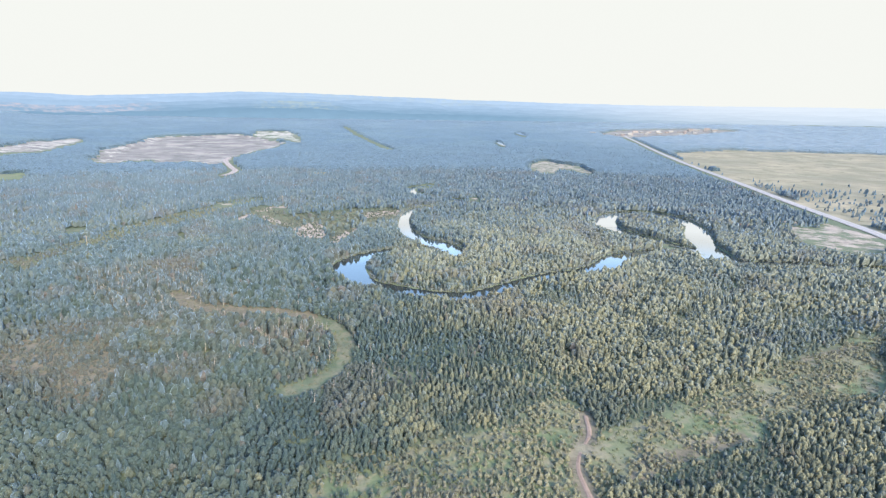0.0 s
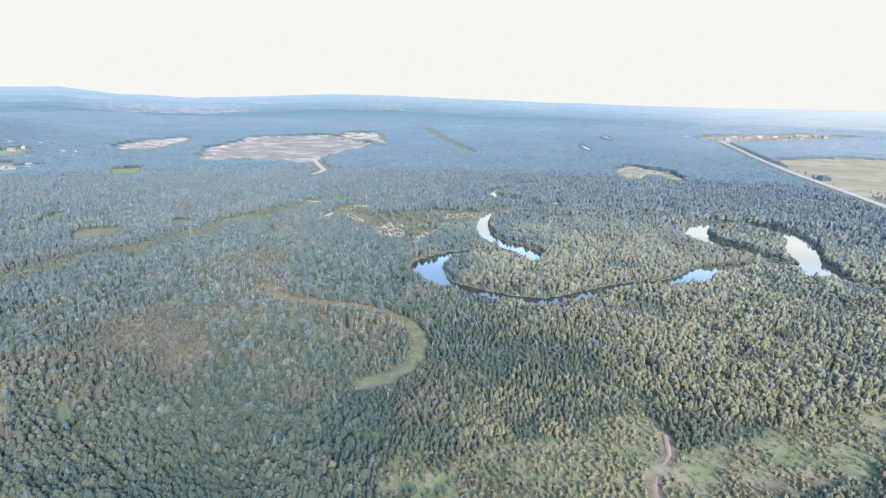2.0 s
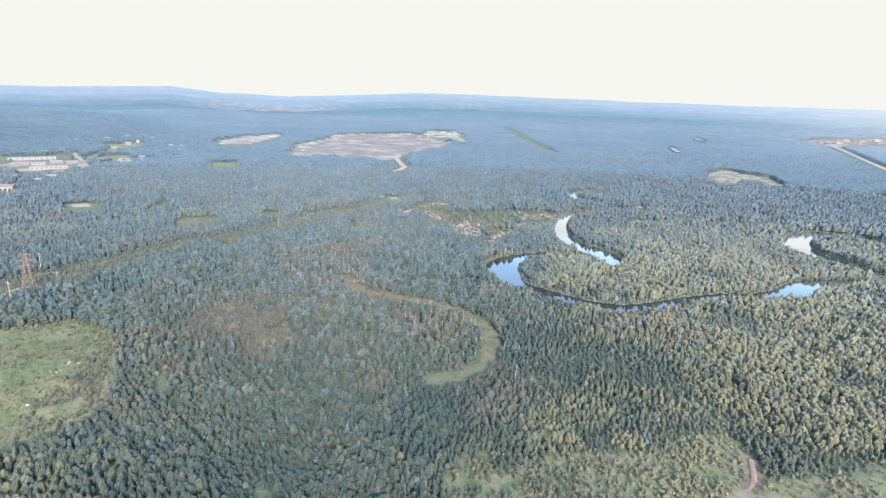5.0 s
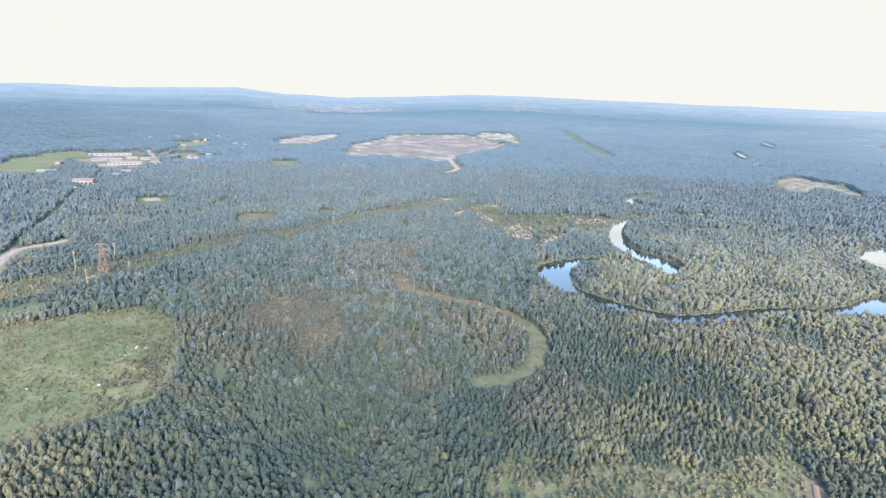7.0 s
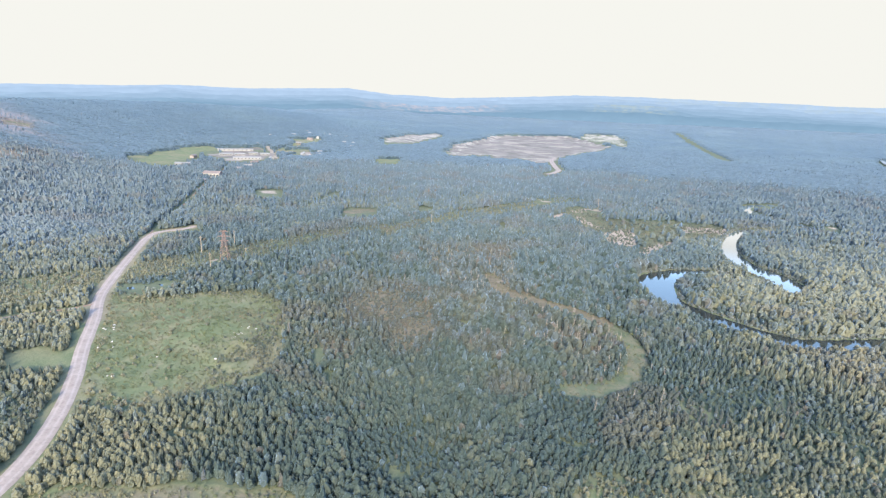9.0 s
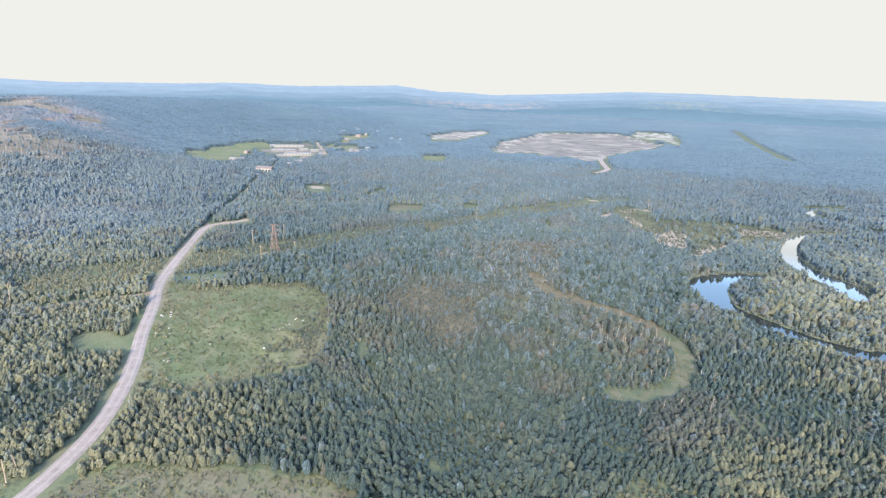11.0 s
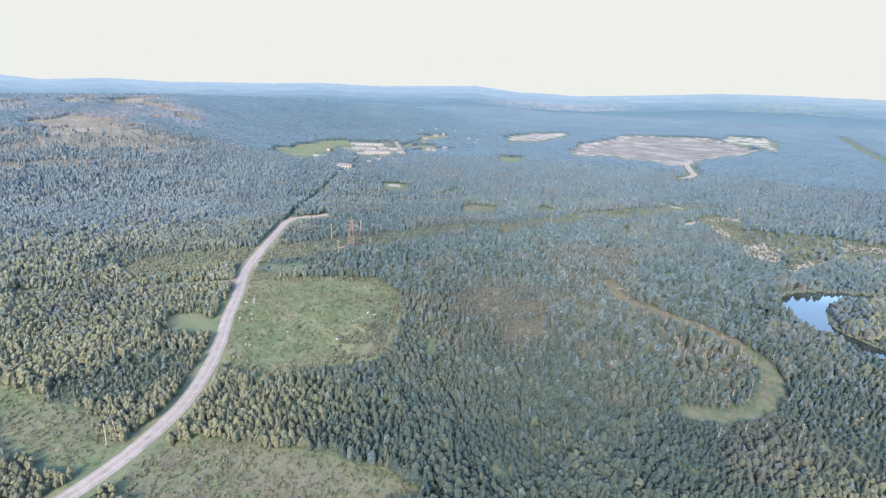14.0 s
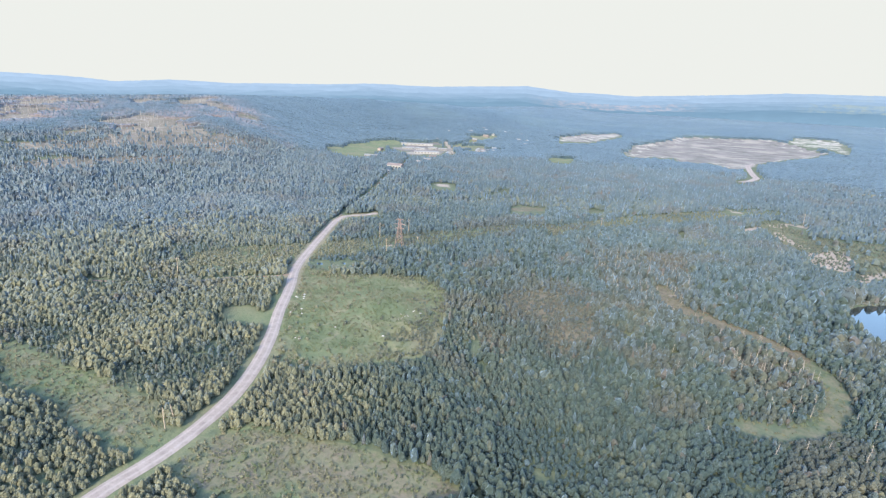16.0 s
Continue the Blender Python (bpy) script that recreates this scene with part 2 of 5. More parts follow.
# ---- the plan: outlines in metres, seen from above ----
RIVER = [(-20, 930, 12), (-48, 890, 14), (-52, 850, 12), (-30, 800, 11), (16, 762, 12), (20, 740, 11), (-12, 705, 11), (-39, 672, 13), (-45, 625, 13), (-44, 580, 14),
         (-38, 540, 17), (-24, 503, 22), (-6, 484, 24), (8, 462, 24), (2, 445, 18), (-18, 451, 13), (-40, 458, 12), (-55, 449, 13), (-68, 431, 19),
         (-74, 403, 28), (-63, 371, 23), (-50, 356, 19), (-34, 348, 18), (-17, 340, 17), (-2, 336, 17), (12, 334, 17), (26, 340, 16), (38, 349, 16), (51, 361, 15),
         (66, 374, 15), (85, 387, 15), (106, 395, 17), (130, 411, 25), (151, 440, 26), (171, 454, 20), (192, 463, 18), (214, 458, 18), (232, 444, 19),
         (250, 430, 20), (270, 426, 22), (290, 423, 25), (312, 416, 25), (342, 413, 24), (390, 405, 22)]
RIVER_LOOP = [(243, 446, 24), (247, 472, 22), (251, 500, 23), (262, 534, 29), (279, 580, 21), (284, 625, 20), (273, 658, 20), (250, 669, 21), (222, 662, 20),
              (204, 644, 24), (190, 616, 26), (184, 588, 25), (186, 574, 22)]
RIVER_ARM = [(184, 588, 25), (188, 560, 20), (202, 530, 13), (218, 500, 13), (236, 466, 14)]
OXBOW = [(-176, 332), (-153, 308), (-128, 302), (-102, 300), (-79, 293), (-62, 280), (-51, 260), (-48, 240), (-50, 224),
         (-55, 214), (-65, 206)]
ROAD = [(-146, -28), (-153, -11), (-159, 1), (-163, 8), (-171, 24), (-183, 41), (-197, 56), (-218, 72), (-241, 86), (-267, 100),
        (-299, 119), (-334, 138), (-373, 166), (-419, 201), (-452, 227), (-466, 243),
        (-468, 255), (-465, 268), (-468, 282)]
LANE = [(-452, 227), (-470, 241), (-495, 261), (-546, 308), (-601, 356), (-736, 468), (-775, 509), (-940, 660), (-985, 780)]
SIDE_ROAD = [(-323, 131), (-325, 119), (-331, 105), (-336, 92), (-338, 80), (-346, 61), (-362, 33), (-390, 0)]
TRACK = [(58, 190), (56, 177), (50, 166), (47, 157), (47, 148), (48, 138), (51, 122), (56, 100)]
DIRT = [[(66, 152), (71, 158), (89, 167), (113, 177)], [(176, 240), (195, 250), (221, 261)]]
HIGHWAY = [(420, 400), (438, 461), (462, 548), (477, 617), (508, 772), (565, 1036), (654, 1502), (817, 2282), (886, 2649), (938, 2862)]
PIT_ROAD = [(-560, 1400), (-544, 1331), (-498, 1232), (-456, 1149), (-433, 1106), (-421, 1051), (-421, 1009)]
POWER_LINE = [(-380, 100), (-372, 150), (-358, 220), (-350, 300), (-346, 345), (-335, 380), (-322, 425), (-313, 480), (-308, 520), (-292, 596), (-278, 658), (-262, 720)]
PIT = [(-838, 1287), (-941, 1472), (-1015, 1650), (-1042, 1801), (-1154, 2146), (-1088, 2265), (-1009, 2361), (-932, 2423),
       (-816, 2317), (-624, 2052), (-593, 1987), (-572, 1770), (-573, 1639), (-573, 1519), (-558, 1394), (-520, 1282),
       (-551, 1261), (-629, 1294), (-662, 1249), (-760, 1325), (-753, 1233), (-771, 1212)]
PIT_WHITE = [(-933, 2657), (-902, 2739), (-778, 2727), (-631, 2353), (-528, 1954), (-598, 2122), (-688, 2290), (-742, 2234), (-809, 2336)]
PIT_WEST = [(-1176, 1423), (-1313, 1725), (-1359, 1964), (-1235, 1832), (-1083, 1437), (-1084, 1309)]
SAND_AREAS = [
    [(-153, 547), (-145, 578), (-130, 548), (-121, 504), (-131, 503), (-144, 506)],
    [(-97, 608), (-89, 643), (-56, 659), (-55, 626), (-66, 636), (-84, 622)],
    [(387, 581), (453, 602), (445, 542), (421, 491), (374, 477), (368, 523)],
    [(223, 1349), (202, 1179), (226, 1153), (269, 1253), (321, 1176), (343, 1268), (295, 1346), (278, 1470)],
]
SAND_PATHS = [[(-230, 588), (-228, 618)], [(-226, 644), (-220, 645), (-221, 666), (-202, 678)], [(-207, 608), (-193, 585), (-167, 564)],
              [(-103, 484), (-100, 518), (-92, 543)], [(-297, 693), (-280, 688)], [(398, 628), (432, 600), (443, 568), (450, 535)]]
FOREST_PATHS = [[(-500, 451), (-512, 500), (-524, 532), (-527, 567), (-518, 590), (-516, 616), (-517, 650)], [(-500, 919), (-463, 958), (-440, 971), (-421, 1016)]]
HEATH_SANDS = [(-247, 636), (-231, 693), (-178, 622), (-103, 661), (-58, 673), (-53, 580), (-87, 555), (-96, 477), (-131, 491), (-189, 554)]
HEATH_BROWN = [(-248, 231), (-236, 263), (-197, 272), (-154, 250), (-143, 211), (-140, 179), (-156, 164), (-193, 185)]
DEAD_WOOD = [(-267, 369), (-214, 426), (-146, 328), (-98, 279), (-62, 270), (-55, 235), (-75, 225), (-117, 250), (-148, 253), (-201, 297)]
MEADOW = [(-336, 147), (-310, 154), (-299, 169), (-277, 200), (-241, 197), (-207, 170), (-188, 148), (-178, 130), (-189, 113),
          (-198, 90), (-212, 77), (-224, 79), (-259, 99), (-316, 131)]
GRASS_WEST = [(-299, -20), (-278, -8), (-244, 8), (-209, 25), (-191, 29), (-177, 21), (-184, 11), (-200, 3), (-226, -4), (-251, -19)]
GRASS_SOUTH = [(-171, 31), (-171, 47), (-157, 62), (-134, 79), (-108, 95), (-95, 97), (-107, 73), (-135, 36), (-162, 24)]
GRASS_STRIP = [(-184, 163), (-181, 170), (-160, 157), (-141, 142), (-149, 138), (-166, 149)]
WILLOWS = [(-234, 187), (-241, 204), (-215, 199), (-189, 186), (-168, 163), (-165, 148), (-172, 142), (-197, 156)]
SCRUB = [(-44, 149), (-26, 164), (11, 176), (34, 188), (52, 213), (56, 197), (60, 179), (99, 200), (133, 218), (181, 246),
         (251, 281), (187, 201), (139, 189), (107, 171), (81, 158), (53, 148), (43, 131), (-35, 130)]
BOG = [(466, 560), (484, 650), (524, 840), (576, 1080), (644, 1440), (715, 1740), (980, 1930), (1420, 1760), (1500, 1400), (900, 880), (634, 640)]
CLEARING = [(-264, 1026), (-291, 1189), (-282, 1286), (-229, 1285), (-207, 1152), (-220, 1025)]
DRY_GLADES = [[(-417, 417), (-434, 439), (-426, 461), (-407, 474), (-393, 462), (-403, 440)], [(-383, 516), (-380, 534), (-367, 543), (-359, 529)]]
TEAL_FIELD = [(-764, 900), (-835, 974), (-799, 1008), (-734, 942)]
FAR_CUT = [(-172, 1734), (-330, 2270), (-590, 3199)]
VILLAGE_FIELD = [(-1042, 520), (-1160, 604), (-1233, 712), (-1216, 801), (-1170, 759), (-1166, 706), (-1007, 608), (-954, 504)]
VILLAGE_YARD = [(-1182, 779), (-1151, 872), (-1094, 830), (-1038, 829), (-955, 758), (-969, 699), (-1015, 674)]
VILLAGE_ROAD = [(-1180, 930), (-1140, 902), (-1052, 846), (-969, 785)]
VILLAGE_EAST = [(-1080, 880), (-1228, 1049), (-1211, 1156), (-1140, 1090), (-1136, 999), (-1081, 938), (-1002, 947), (-923, 880), (-938, 828)]
GRASS_POOL = [(-285, 78), (-270, 70), (-256, 84), (-264, 93), (-280, 92)]
TOWN = [(811, 2855), (865, 2569), (1309, 2779), (1700, 3100), (1500, 3300), (1000, 3200)]
BURNT = [
    [(-1135, 110), (-1347, 169), (-1292, 249), (-1164, 287), (-985, 260), (-909, 170), (-943, 112), (-1048, 97)],
    [(-1790, -30), (-1780, 60), (-1650, 114), (-1481, 92), (-1540, 43), (-1342, 38), (-1286, -27)],
    [(-846, -26), (-906, 3), (-920, 94), (-923, 187), (-896, 181), (-875, 92), (-842, 21), (-827, -12)],
    [(-1517, 328), (-1642, 430), (-1293, 424), (-1230, 398), (-1373, 384)],
    [(-986, 253), (-1077, 329), (-1085, 377), (-976, 318), (-929, 256)],
    [(-1576, 127), (-1634, 172), (-1487, 165), (-1473, 126)],
    [(-1700, 242), (-1760, 330), (-1482, 267), (-1521, 223)],
    [(-1064, 22), (-1075, 52), (-1007, 56), (-1000, 24)],
]
SMALL_CLEARINGS = [(45, 768, 9), (-592, 466, 19), (-354, 226, 6), (-322, 393, 9), (-524, 520, 9), (-255, 503, 5)]
FAR_WATER = [(220, 2120, 8, 130), (392, 2800, 13, 130)]
POND_PLACES = [(-334, 156, 4.6, 3.2), (-326, 171, 4.6, 3.2)]


def sstep(a, b, x):
    u = np.clip((x - a) / (b - a), 0, 1)
    return u * u * (3 - 2 * u)


LATTICE = np.random.RandomState(7).rand(256, 256)


def grain(x, y, metres, shift=0):
    """Smooth value noise, 0 to 1."""
    u, v = x / metres + 37.7 * shift, y / metres + 91.3 * shift
    i, j = np.floor(u).astype(int), np.floor(v).astype(int)
    fu, fv = u - i, v - j
    fu, fv = fu * fu * (3 - 2 * fu), fv * fv * (3 - 2 * fv)
    g = lambda a, b: LATTICE[a % 256, b % 256]
    return (g(i, j) * (1 - fu) + g(i + 1, j) * fu) * (1 - fv) + (g(i, j + 1) * (1 - fu) + g(i + 1, j + 1) * fu) * fv


def smooth(points, per=6):
    """Catmull-Rom through the points, with as many columns as they have."""
    p = np.array(points, float)
    p = np.vstack([2 * p[0] - p[1], p, 2 * p[-1] - p[-2]])
    out = []
    for i in range(1, len(p) - 2):
        for u in np.arange(per) / per:
            out.append(0.5 * (2 * p[i] + (p[i + 1] - p[i - 1]) * u + (2 * p[i - 1] - 5 * p[i] + 4 * p[i + 1] - p[i + 2]) * u * u
                              + (3 * p[i] - p[i - 1] - 3 * p[i + 1] + p[i + 2]) * u ** 3))
    return np.array(out + [p[-2]])


def to_line(x, y, line, reach=90.0):
    """Distance to a polyline, no more than reach; with a third column, distance to the band of that full width (negative inside)."""
    p = np.array(line, float)
    x, y = np.asarray(x, float), np.asarray(y, float)
    shape, x, y = x.shape, x.ravel(), y.ravel()
    best = np.full(x.shape, reach)
    for i in range(0, len(p) - 1, 6):
        q = p[i:i + 7]
        lo, hi = q[:, :2].min(0) - reach - 30, q[:, :2].max(0) + reach + 30
        k = np.where((x > lo[0]) & (x < hi[0]) & (y > lo[1]) & (y < hi[1]))[0]
        if not len(k):
            continue
        u_, v_, near = x[k], y[k], best[k]
        for a, b in zip(q[:-1], q[1:]):
            d = b[:2] - a[:2]
            u = np.clip(((u_ - a[0]) * d[0] + (v_ - a[1]) * d[1]) / max(d @ d, 1e-9), 0, 1)
            dist = np.hypot(u_ - a[0] - u * d[0], v_ - a[1] - u * d[1])
            if p.shape[1] > 2:
                dist = dist - 0.5 * (a[2] + u * (b[2] - a[2]))
            near = np.minimum(near, dist)
        best[k] = near
    return best.reshape(shape)


def in_area(x, y, poly):
    """Signed distance to a closed outline with ragged edges, positive inside, no less than -250."""
    p = np.array(poly, float)
    x, y = np.asarray(x, float), np.asarray(y, float)
    out = np.full(x.shape, -250.0)
    lo, hi = p.min(0) - 320, p.max(0) + 320
    k = np.where((x > lo[0]) & (x < hi[0]) & (y > lo[1]) & (y < hi[1]))
    if not k[0].size:
        return out
    x, y = x[k], y[k]
    q = np.roll(p, -1, 0)
    far = 22 * sstep(380, 1100, np.hypot(x, y))
    wave = grain(x, y, 38, 22) + 0.5 * grain(x, y, 17, 27) - 0.75
    x, y = x + 5 * (grain(x, y, 13, 21) - 0.5) + far * wave, y + 7 * (grain(x, y, 13, 23) - 0.5) + 3 * far * (grain(x, y, 38, 24) + 0.5 * grain(x, y, 17, 28) - 0.75)
    odd = np.zeros(x.shape, bool)
    for a, b in zip(p, q):
        cut = (a[1] > y) != (b[1] > y)
        odd ^= cut & (x < (b[0] - a[0]) * (y - a[1]) / (b[1] - a[1] + 1e-12) + a[0])
    d = to_line(x, y, np.vstack([p, p[:1]]), 250.0)
    out[k] = np.where(odd, d, -d)
    return out


RIVER_S, LOOP_S, ARM_S, ROAD_S, OXBOW_S = smooth(RIVER), smooth(RIVER_LOOP), smooth(RIVER_ARM), smooth(ROAD), smooth(OXBOW)
SIDE_S, LANE_S, TRACK_S, HIGH_S, PITROAD_S = smooth(SIDE_ROAD), smooth(LANE), smooth(TRACK), smooth(HIGHWAY), smooth(PIT_ROAD)


def shore(x, y):
    """Distance to the river's edge, negative in the water."""
    far = np.hypot(x - 80, y - 600) > 700
    d = np.minimum(np.minimum(to_line(x, y, RIVER_S), to_line(x, y, LOOP_S)), to_line(x, y, ARM_S))
    return np.where(far, 300.0, d)


def terrain(x, y):
    """The wide form of the land: a flat valley that rises far off, and a long hill in the west."""
    r = np.hypot(x, y)
    az = np.degrees(np.arctan2(-x, y))
    west = sstep(38, 58, az) * (1 - sstep(140, 170, az))
    z = 8.4e-6 * np.clip(r - 800, 0, None) ** 2 * (1 - west)
    foot = 1250 - 600 * sstep(60, 76, az)
    tall = np.interp(az, [36, 44, 52, 60, 75, 90, 130, 170], [0, 44, 92, 104, 95, 70, 62, 0])
    hill = tall * sstep(0, 1150, r - foot) - 0.035 * np.clip(r - foot - 1300, 0, None) * west
    return np.clip(z + hill, -40, 160)


def land(x, y):
    """The ground's height with hummocks and the river's bed."""
    x, y = np.asarray(x, float), np.asarray(y, float)
    d = shore(x, y)
    hum = 0.7 * (grain(x, y, 14) - 0.5) * sstep(3, 14, d)
    bed = np.clip(0.22 * (d - 0.5), -2.0, 0.0)
    pond = np.full(x.shape, 9.0)
    for px, py, pa, pb in POND_PLACES:
        pond = np.minimum(pond, (np.hypot((x - px) / pa, (y - py) / pb) - 1) * pb)
    dug = np.hypot((x + 206) / 1.25, y - 139)
    hum = hum + 1.5 * np.exp(-((dug - 10) / 2.6) ** 2) - 0.6 * np.exp(-(dug / 7) ** 2) + 2.2 * np.exp(-((x + 240) / 26) ** 2 - ((y - 150) / 22) ** 2)
    return terrain(x, y) + hum * sstep(0.5, 4, pond) + bed + np.clip(0.35 * pond, -0.8, 0.0)


# ---- mesh helpers ----
def build(name, V, F, mats, slot=None, layers=None, shade=False, link=True):
    """One object from arrays: vertices n x 3, triangles or quads m x k; layers: name -> n x 3 colour per vertex."""
    V, F = np.asarray(V, np.float32), np.asarray(F, np.int32)
    k = F.shape[1]
    me = bpy.data.meshes.new(name)
    me.vertices.add(len(V))
    me.vertices.foreach_set("co", V.ravel())
    me.loops.add(F.size)
    me.loops.foreach_set("vertex_index", F.ravel())
    me.polygons.add(len(F))
    me.polygons.foreach_set("loop_start", np.arange(0, F.size, k, dtype=np.int32))
    for m in mats:
        me.materials.append(m)
    if slot is not None:
        me.polygons.foreach_set("material_index", np.asarray(slot, np.int32))
    me.polygons.foreach_set("use_smooth", np.full(len(F), shade))
    for key, rgb in (layers or {}).items():
        at = me.attributes.new(key, "FLOAT_COLOR", "POINT")
        at.data.foreach_set("color", np.hstack([rgb, np.ones((len(V), 1))]).astype(np.float32).ravel())
    me.update(calc_edges=True)
    me.validate()
    return new(name, me) if link else me


def part(name, bm, material, parent, label=""):
    """Links a bmesh as one mesh object under a thing or a part."""
    me = bpy.data.meshes.new(name)
    bm.to_mesh(me)
    bm.free()
    me.materials.append(material)
    ob = new(name, me)
    ob.parent = parent
    if label:
        tagged(ob, label)
    return ob


def fan(angles, radii):
    """Grid faces and plan places of a polar sheet."""
    a, r = np.meshgrid(np.radians(angles), radii, indexing="ij")
    n, m = a.shape
    i, j = np.meshgrid(np.arange(n - 1), np.arange(m - 1), indexing="ij")
    q = (i * m + j).ravel()
    return -np.sin(a).ravel() * r.ravel(), np.cos(a).ravel() * r.ravel(), np.stack([q, q + 1, q + m + 1, q + m], 1)


def rings(lo, hi, ratio):
    n = int(math.log(hi / lo) / math.log(ratio)) + 1
    return np.geomspace(lo, hi, n)


def soft_in(x, y, area, grow=0.0):
    w = np.maximum(2.0, 0.008 * np.hypot(x, y))
    return sstep(-w, w, in_area(x, y, area) + grow)


def soft_near(x, y, line, half):
    w = np.maximum(1.5, 0.006 * np.hypot(x, y))
    return sstep(w, -w, to_line(x, y, line) - half)


# ---- ground: one sheet to the horizon ----
view = np.arange(-47, 99.01, 0.34)
back = np.arange(101, 313.01, 4.0)
angles = np.concatenate([view, back])
gx, gy, gf = fan(angles, rings(45, 4950, 1.018))
gz = land(gx, gy)
near_road = np.minimum(to_line(gx, gy, ROAD_S) - 5, to_line(gx, gy, SIDE_S) - 3)
gz = np.where(near_road < 0, terrain(gx, gy) - 0.1, gz)
zone = np.zeros((len(gx), 3))
zone[:, 0] = np.max([soft_in(gx, gy, a) for a in (MEADOW, GRASS_WEST, GRASS_SOUTH, GRASS_POOL, VILLAGE_FIELD, VILLAGE_EAST, TEAL_FIELD)]
                    + [0.50 * soft_near(gx, gy, OXBOW_S, 4.0), 0.8 * soft_near(gx, gy, ROAD_S, 6), 0.52 * soft_near(gx, gy, POWER_LINE, 21), 0.8 * soft_in(gx, gy, SCRUB),
                       0.55 * sstep(3, 0.5, shore(gx, gy))], axis=0)
zone[:, 2] = np.max([soft_in(gx, gy, HEATH_BROWN, 6), 0.45 * soft_in(gx, gy, HEATH_SANDS), 0.6 * soft_in(gx, gy, DEAD_WOOD), 0.40 * soft_in(gx, gy, SCRUB),
                     0.50 * soft_in(gx, gy, GRASS_SOUTH), 0.40 * soft_in(gx, gy, GRASS_WEST), soft_near(gx, gy, OXBOW_S[:24], 9), 0.46 * soft_near(gx, gy, OXBOW_S, 6), 0.3 * soft_in(gx, gy, TOWN)]
                    + [0.9 * soft_in(gx, gy, a, 25) for a in BURNT] + [0.62 * soft_in(gx, gy, a) for a in DRY_GLADES] + [0.9 * soft_near(gx, gy, a, 3.5) for a in DIRT] + [0.8 * soft_near(gx, gy, TRACK_S, 4)], axis=0)
zone[:, 1] = np.max([(0.74, 0.74, 0.50, 0.50)[k] * soft_in(gx, gy, a, 6) for k, a in enumerate(SAND_AREAS)] + [1.15 * soft_near(gx, gy, a, 4.2) for a in SAND_PATHS] + [0.66 * soft_near(gx, gy, a, 1.6) for a in FOREST_PATHS]
                    + [soft_near(gx, gy, VILLAGE_ROAD, 5)]
                    + [0.9 * sstep(c[2], 0.3 * c[2], np.hypot((gx - c[0]), (gy - c[1]))) for c in SMALL_CLEARINGS], axis=0)
pit_in = in_area(gx, gy, PIT)
white_in = in_area(gx, gy, PIT_WHITE)
zone2 = np.zeros((len(gx), 3))
zone2[:, 0] = np.max([sstep(-12, 12, pit_in), 0.6 * soft_in(gx, gy, TOWN), 0.8 * soft_in(gx, gy, PIT_WEST)] + [0.50 * soft_in(gx, gy, a, 22) for a in BURNT] + [0.75 * soft_in(gx, gy, VILLAGE_YARD), 0.45 * soft_in(gx, gy, VILLAGE_EAST)], axis=0)
zone2[:, 1] = np.maximum(np.maximum(0.70 * sstep(-15, 10, white_in), 0.55 * soft_in(gx, gy, PIT_WEST)), 0.5 * sstep(-15, 0, pit_in) * sstep(70, 15, pit_in))
zone2[:, 2] = np.max([(0.62 + 0.5 * grain(gx, gy, 150, 44)) * soft_in(gx, gy, BOG), 0.30 * soft_in(gx, gy, GRASS_SOUTH), 0.28 * soft_in(gx, gy, GRASS_WEST), 0.36 * soft_in(gx, gy, MEADOW), 0.42 * soft_in(gx, gy, SCRUB), 0.52 * soft_in(gx, gy, CLEARING), 0.7 * soft_near(gx, gy, ROAD_S[60:], 7)], axis=0)
gz = gz - 7 * sstep(0, 30, pit_in) - 4 * sstep(0, 30, white_in)
ring_n = len(rings(45, 4950, 1.018))
centre = len(gx)
tri = np.array([[centre, (i + 1) * ring_n, i * ring_n, i * ring_n] for i in range(len(angles) - 1)])
seam = [[(len(angles) - 1) * ring_n + j, (len(angles) - 1) * ring_n + j + 1, j + 1, j] for j in range(ring_n - 1)]
gv = np.vstack([np.stack([gx, gy, gz], 1), [[0, 0, 0]]])
quads = np.vstack([gf, seam])
zone, zone2 = np.vstack([zone, [[0, 0, 0]]]), np.vstack([zone2, [[0, 0, 0]]])
ground = build("ground", gv, np.vstack([quads[:, [0, 1, 2]], quads[:, [0, 2, 3]], tri[:, :3]]), [M_GROUND], layers={"zone": zone, "zone2": zone2}, shade=True)
tagged(ground, "mossy forest floor with meadows, heath and bare sandy pits", "ground", kind="structure")


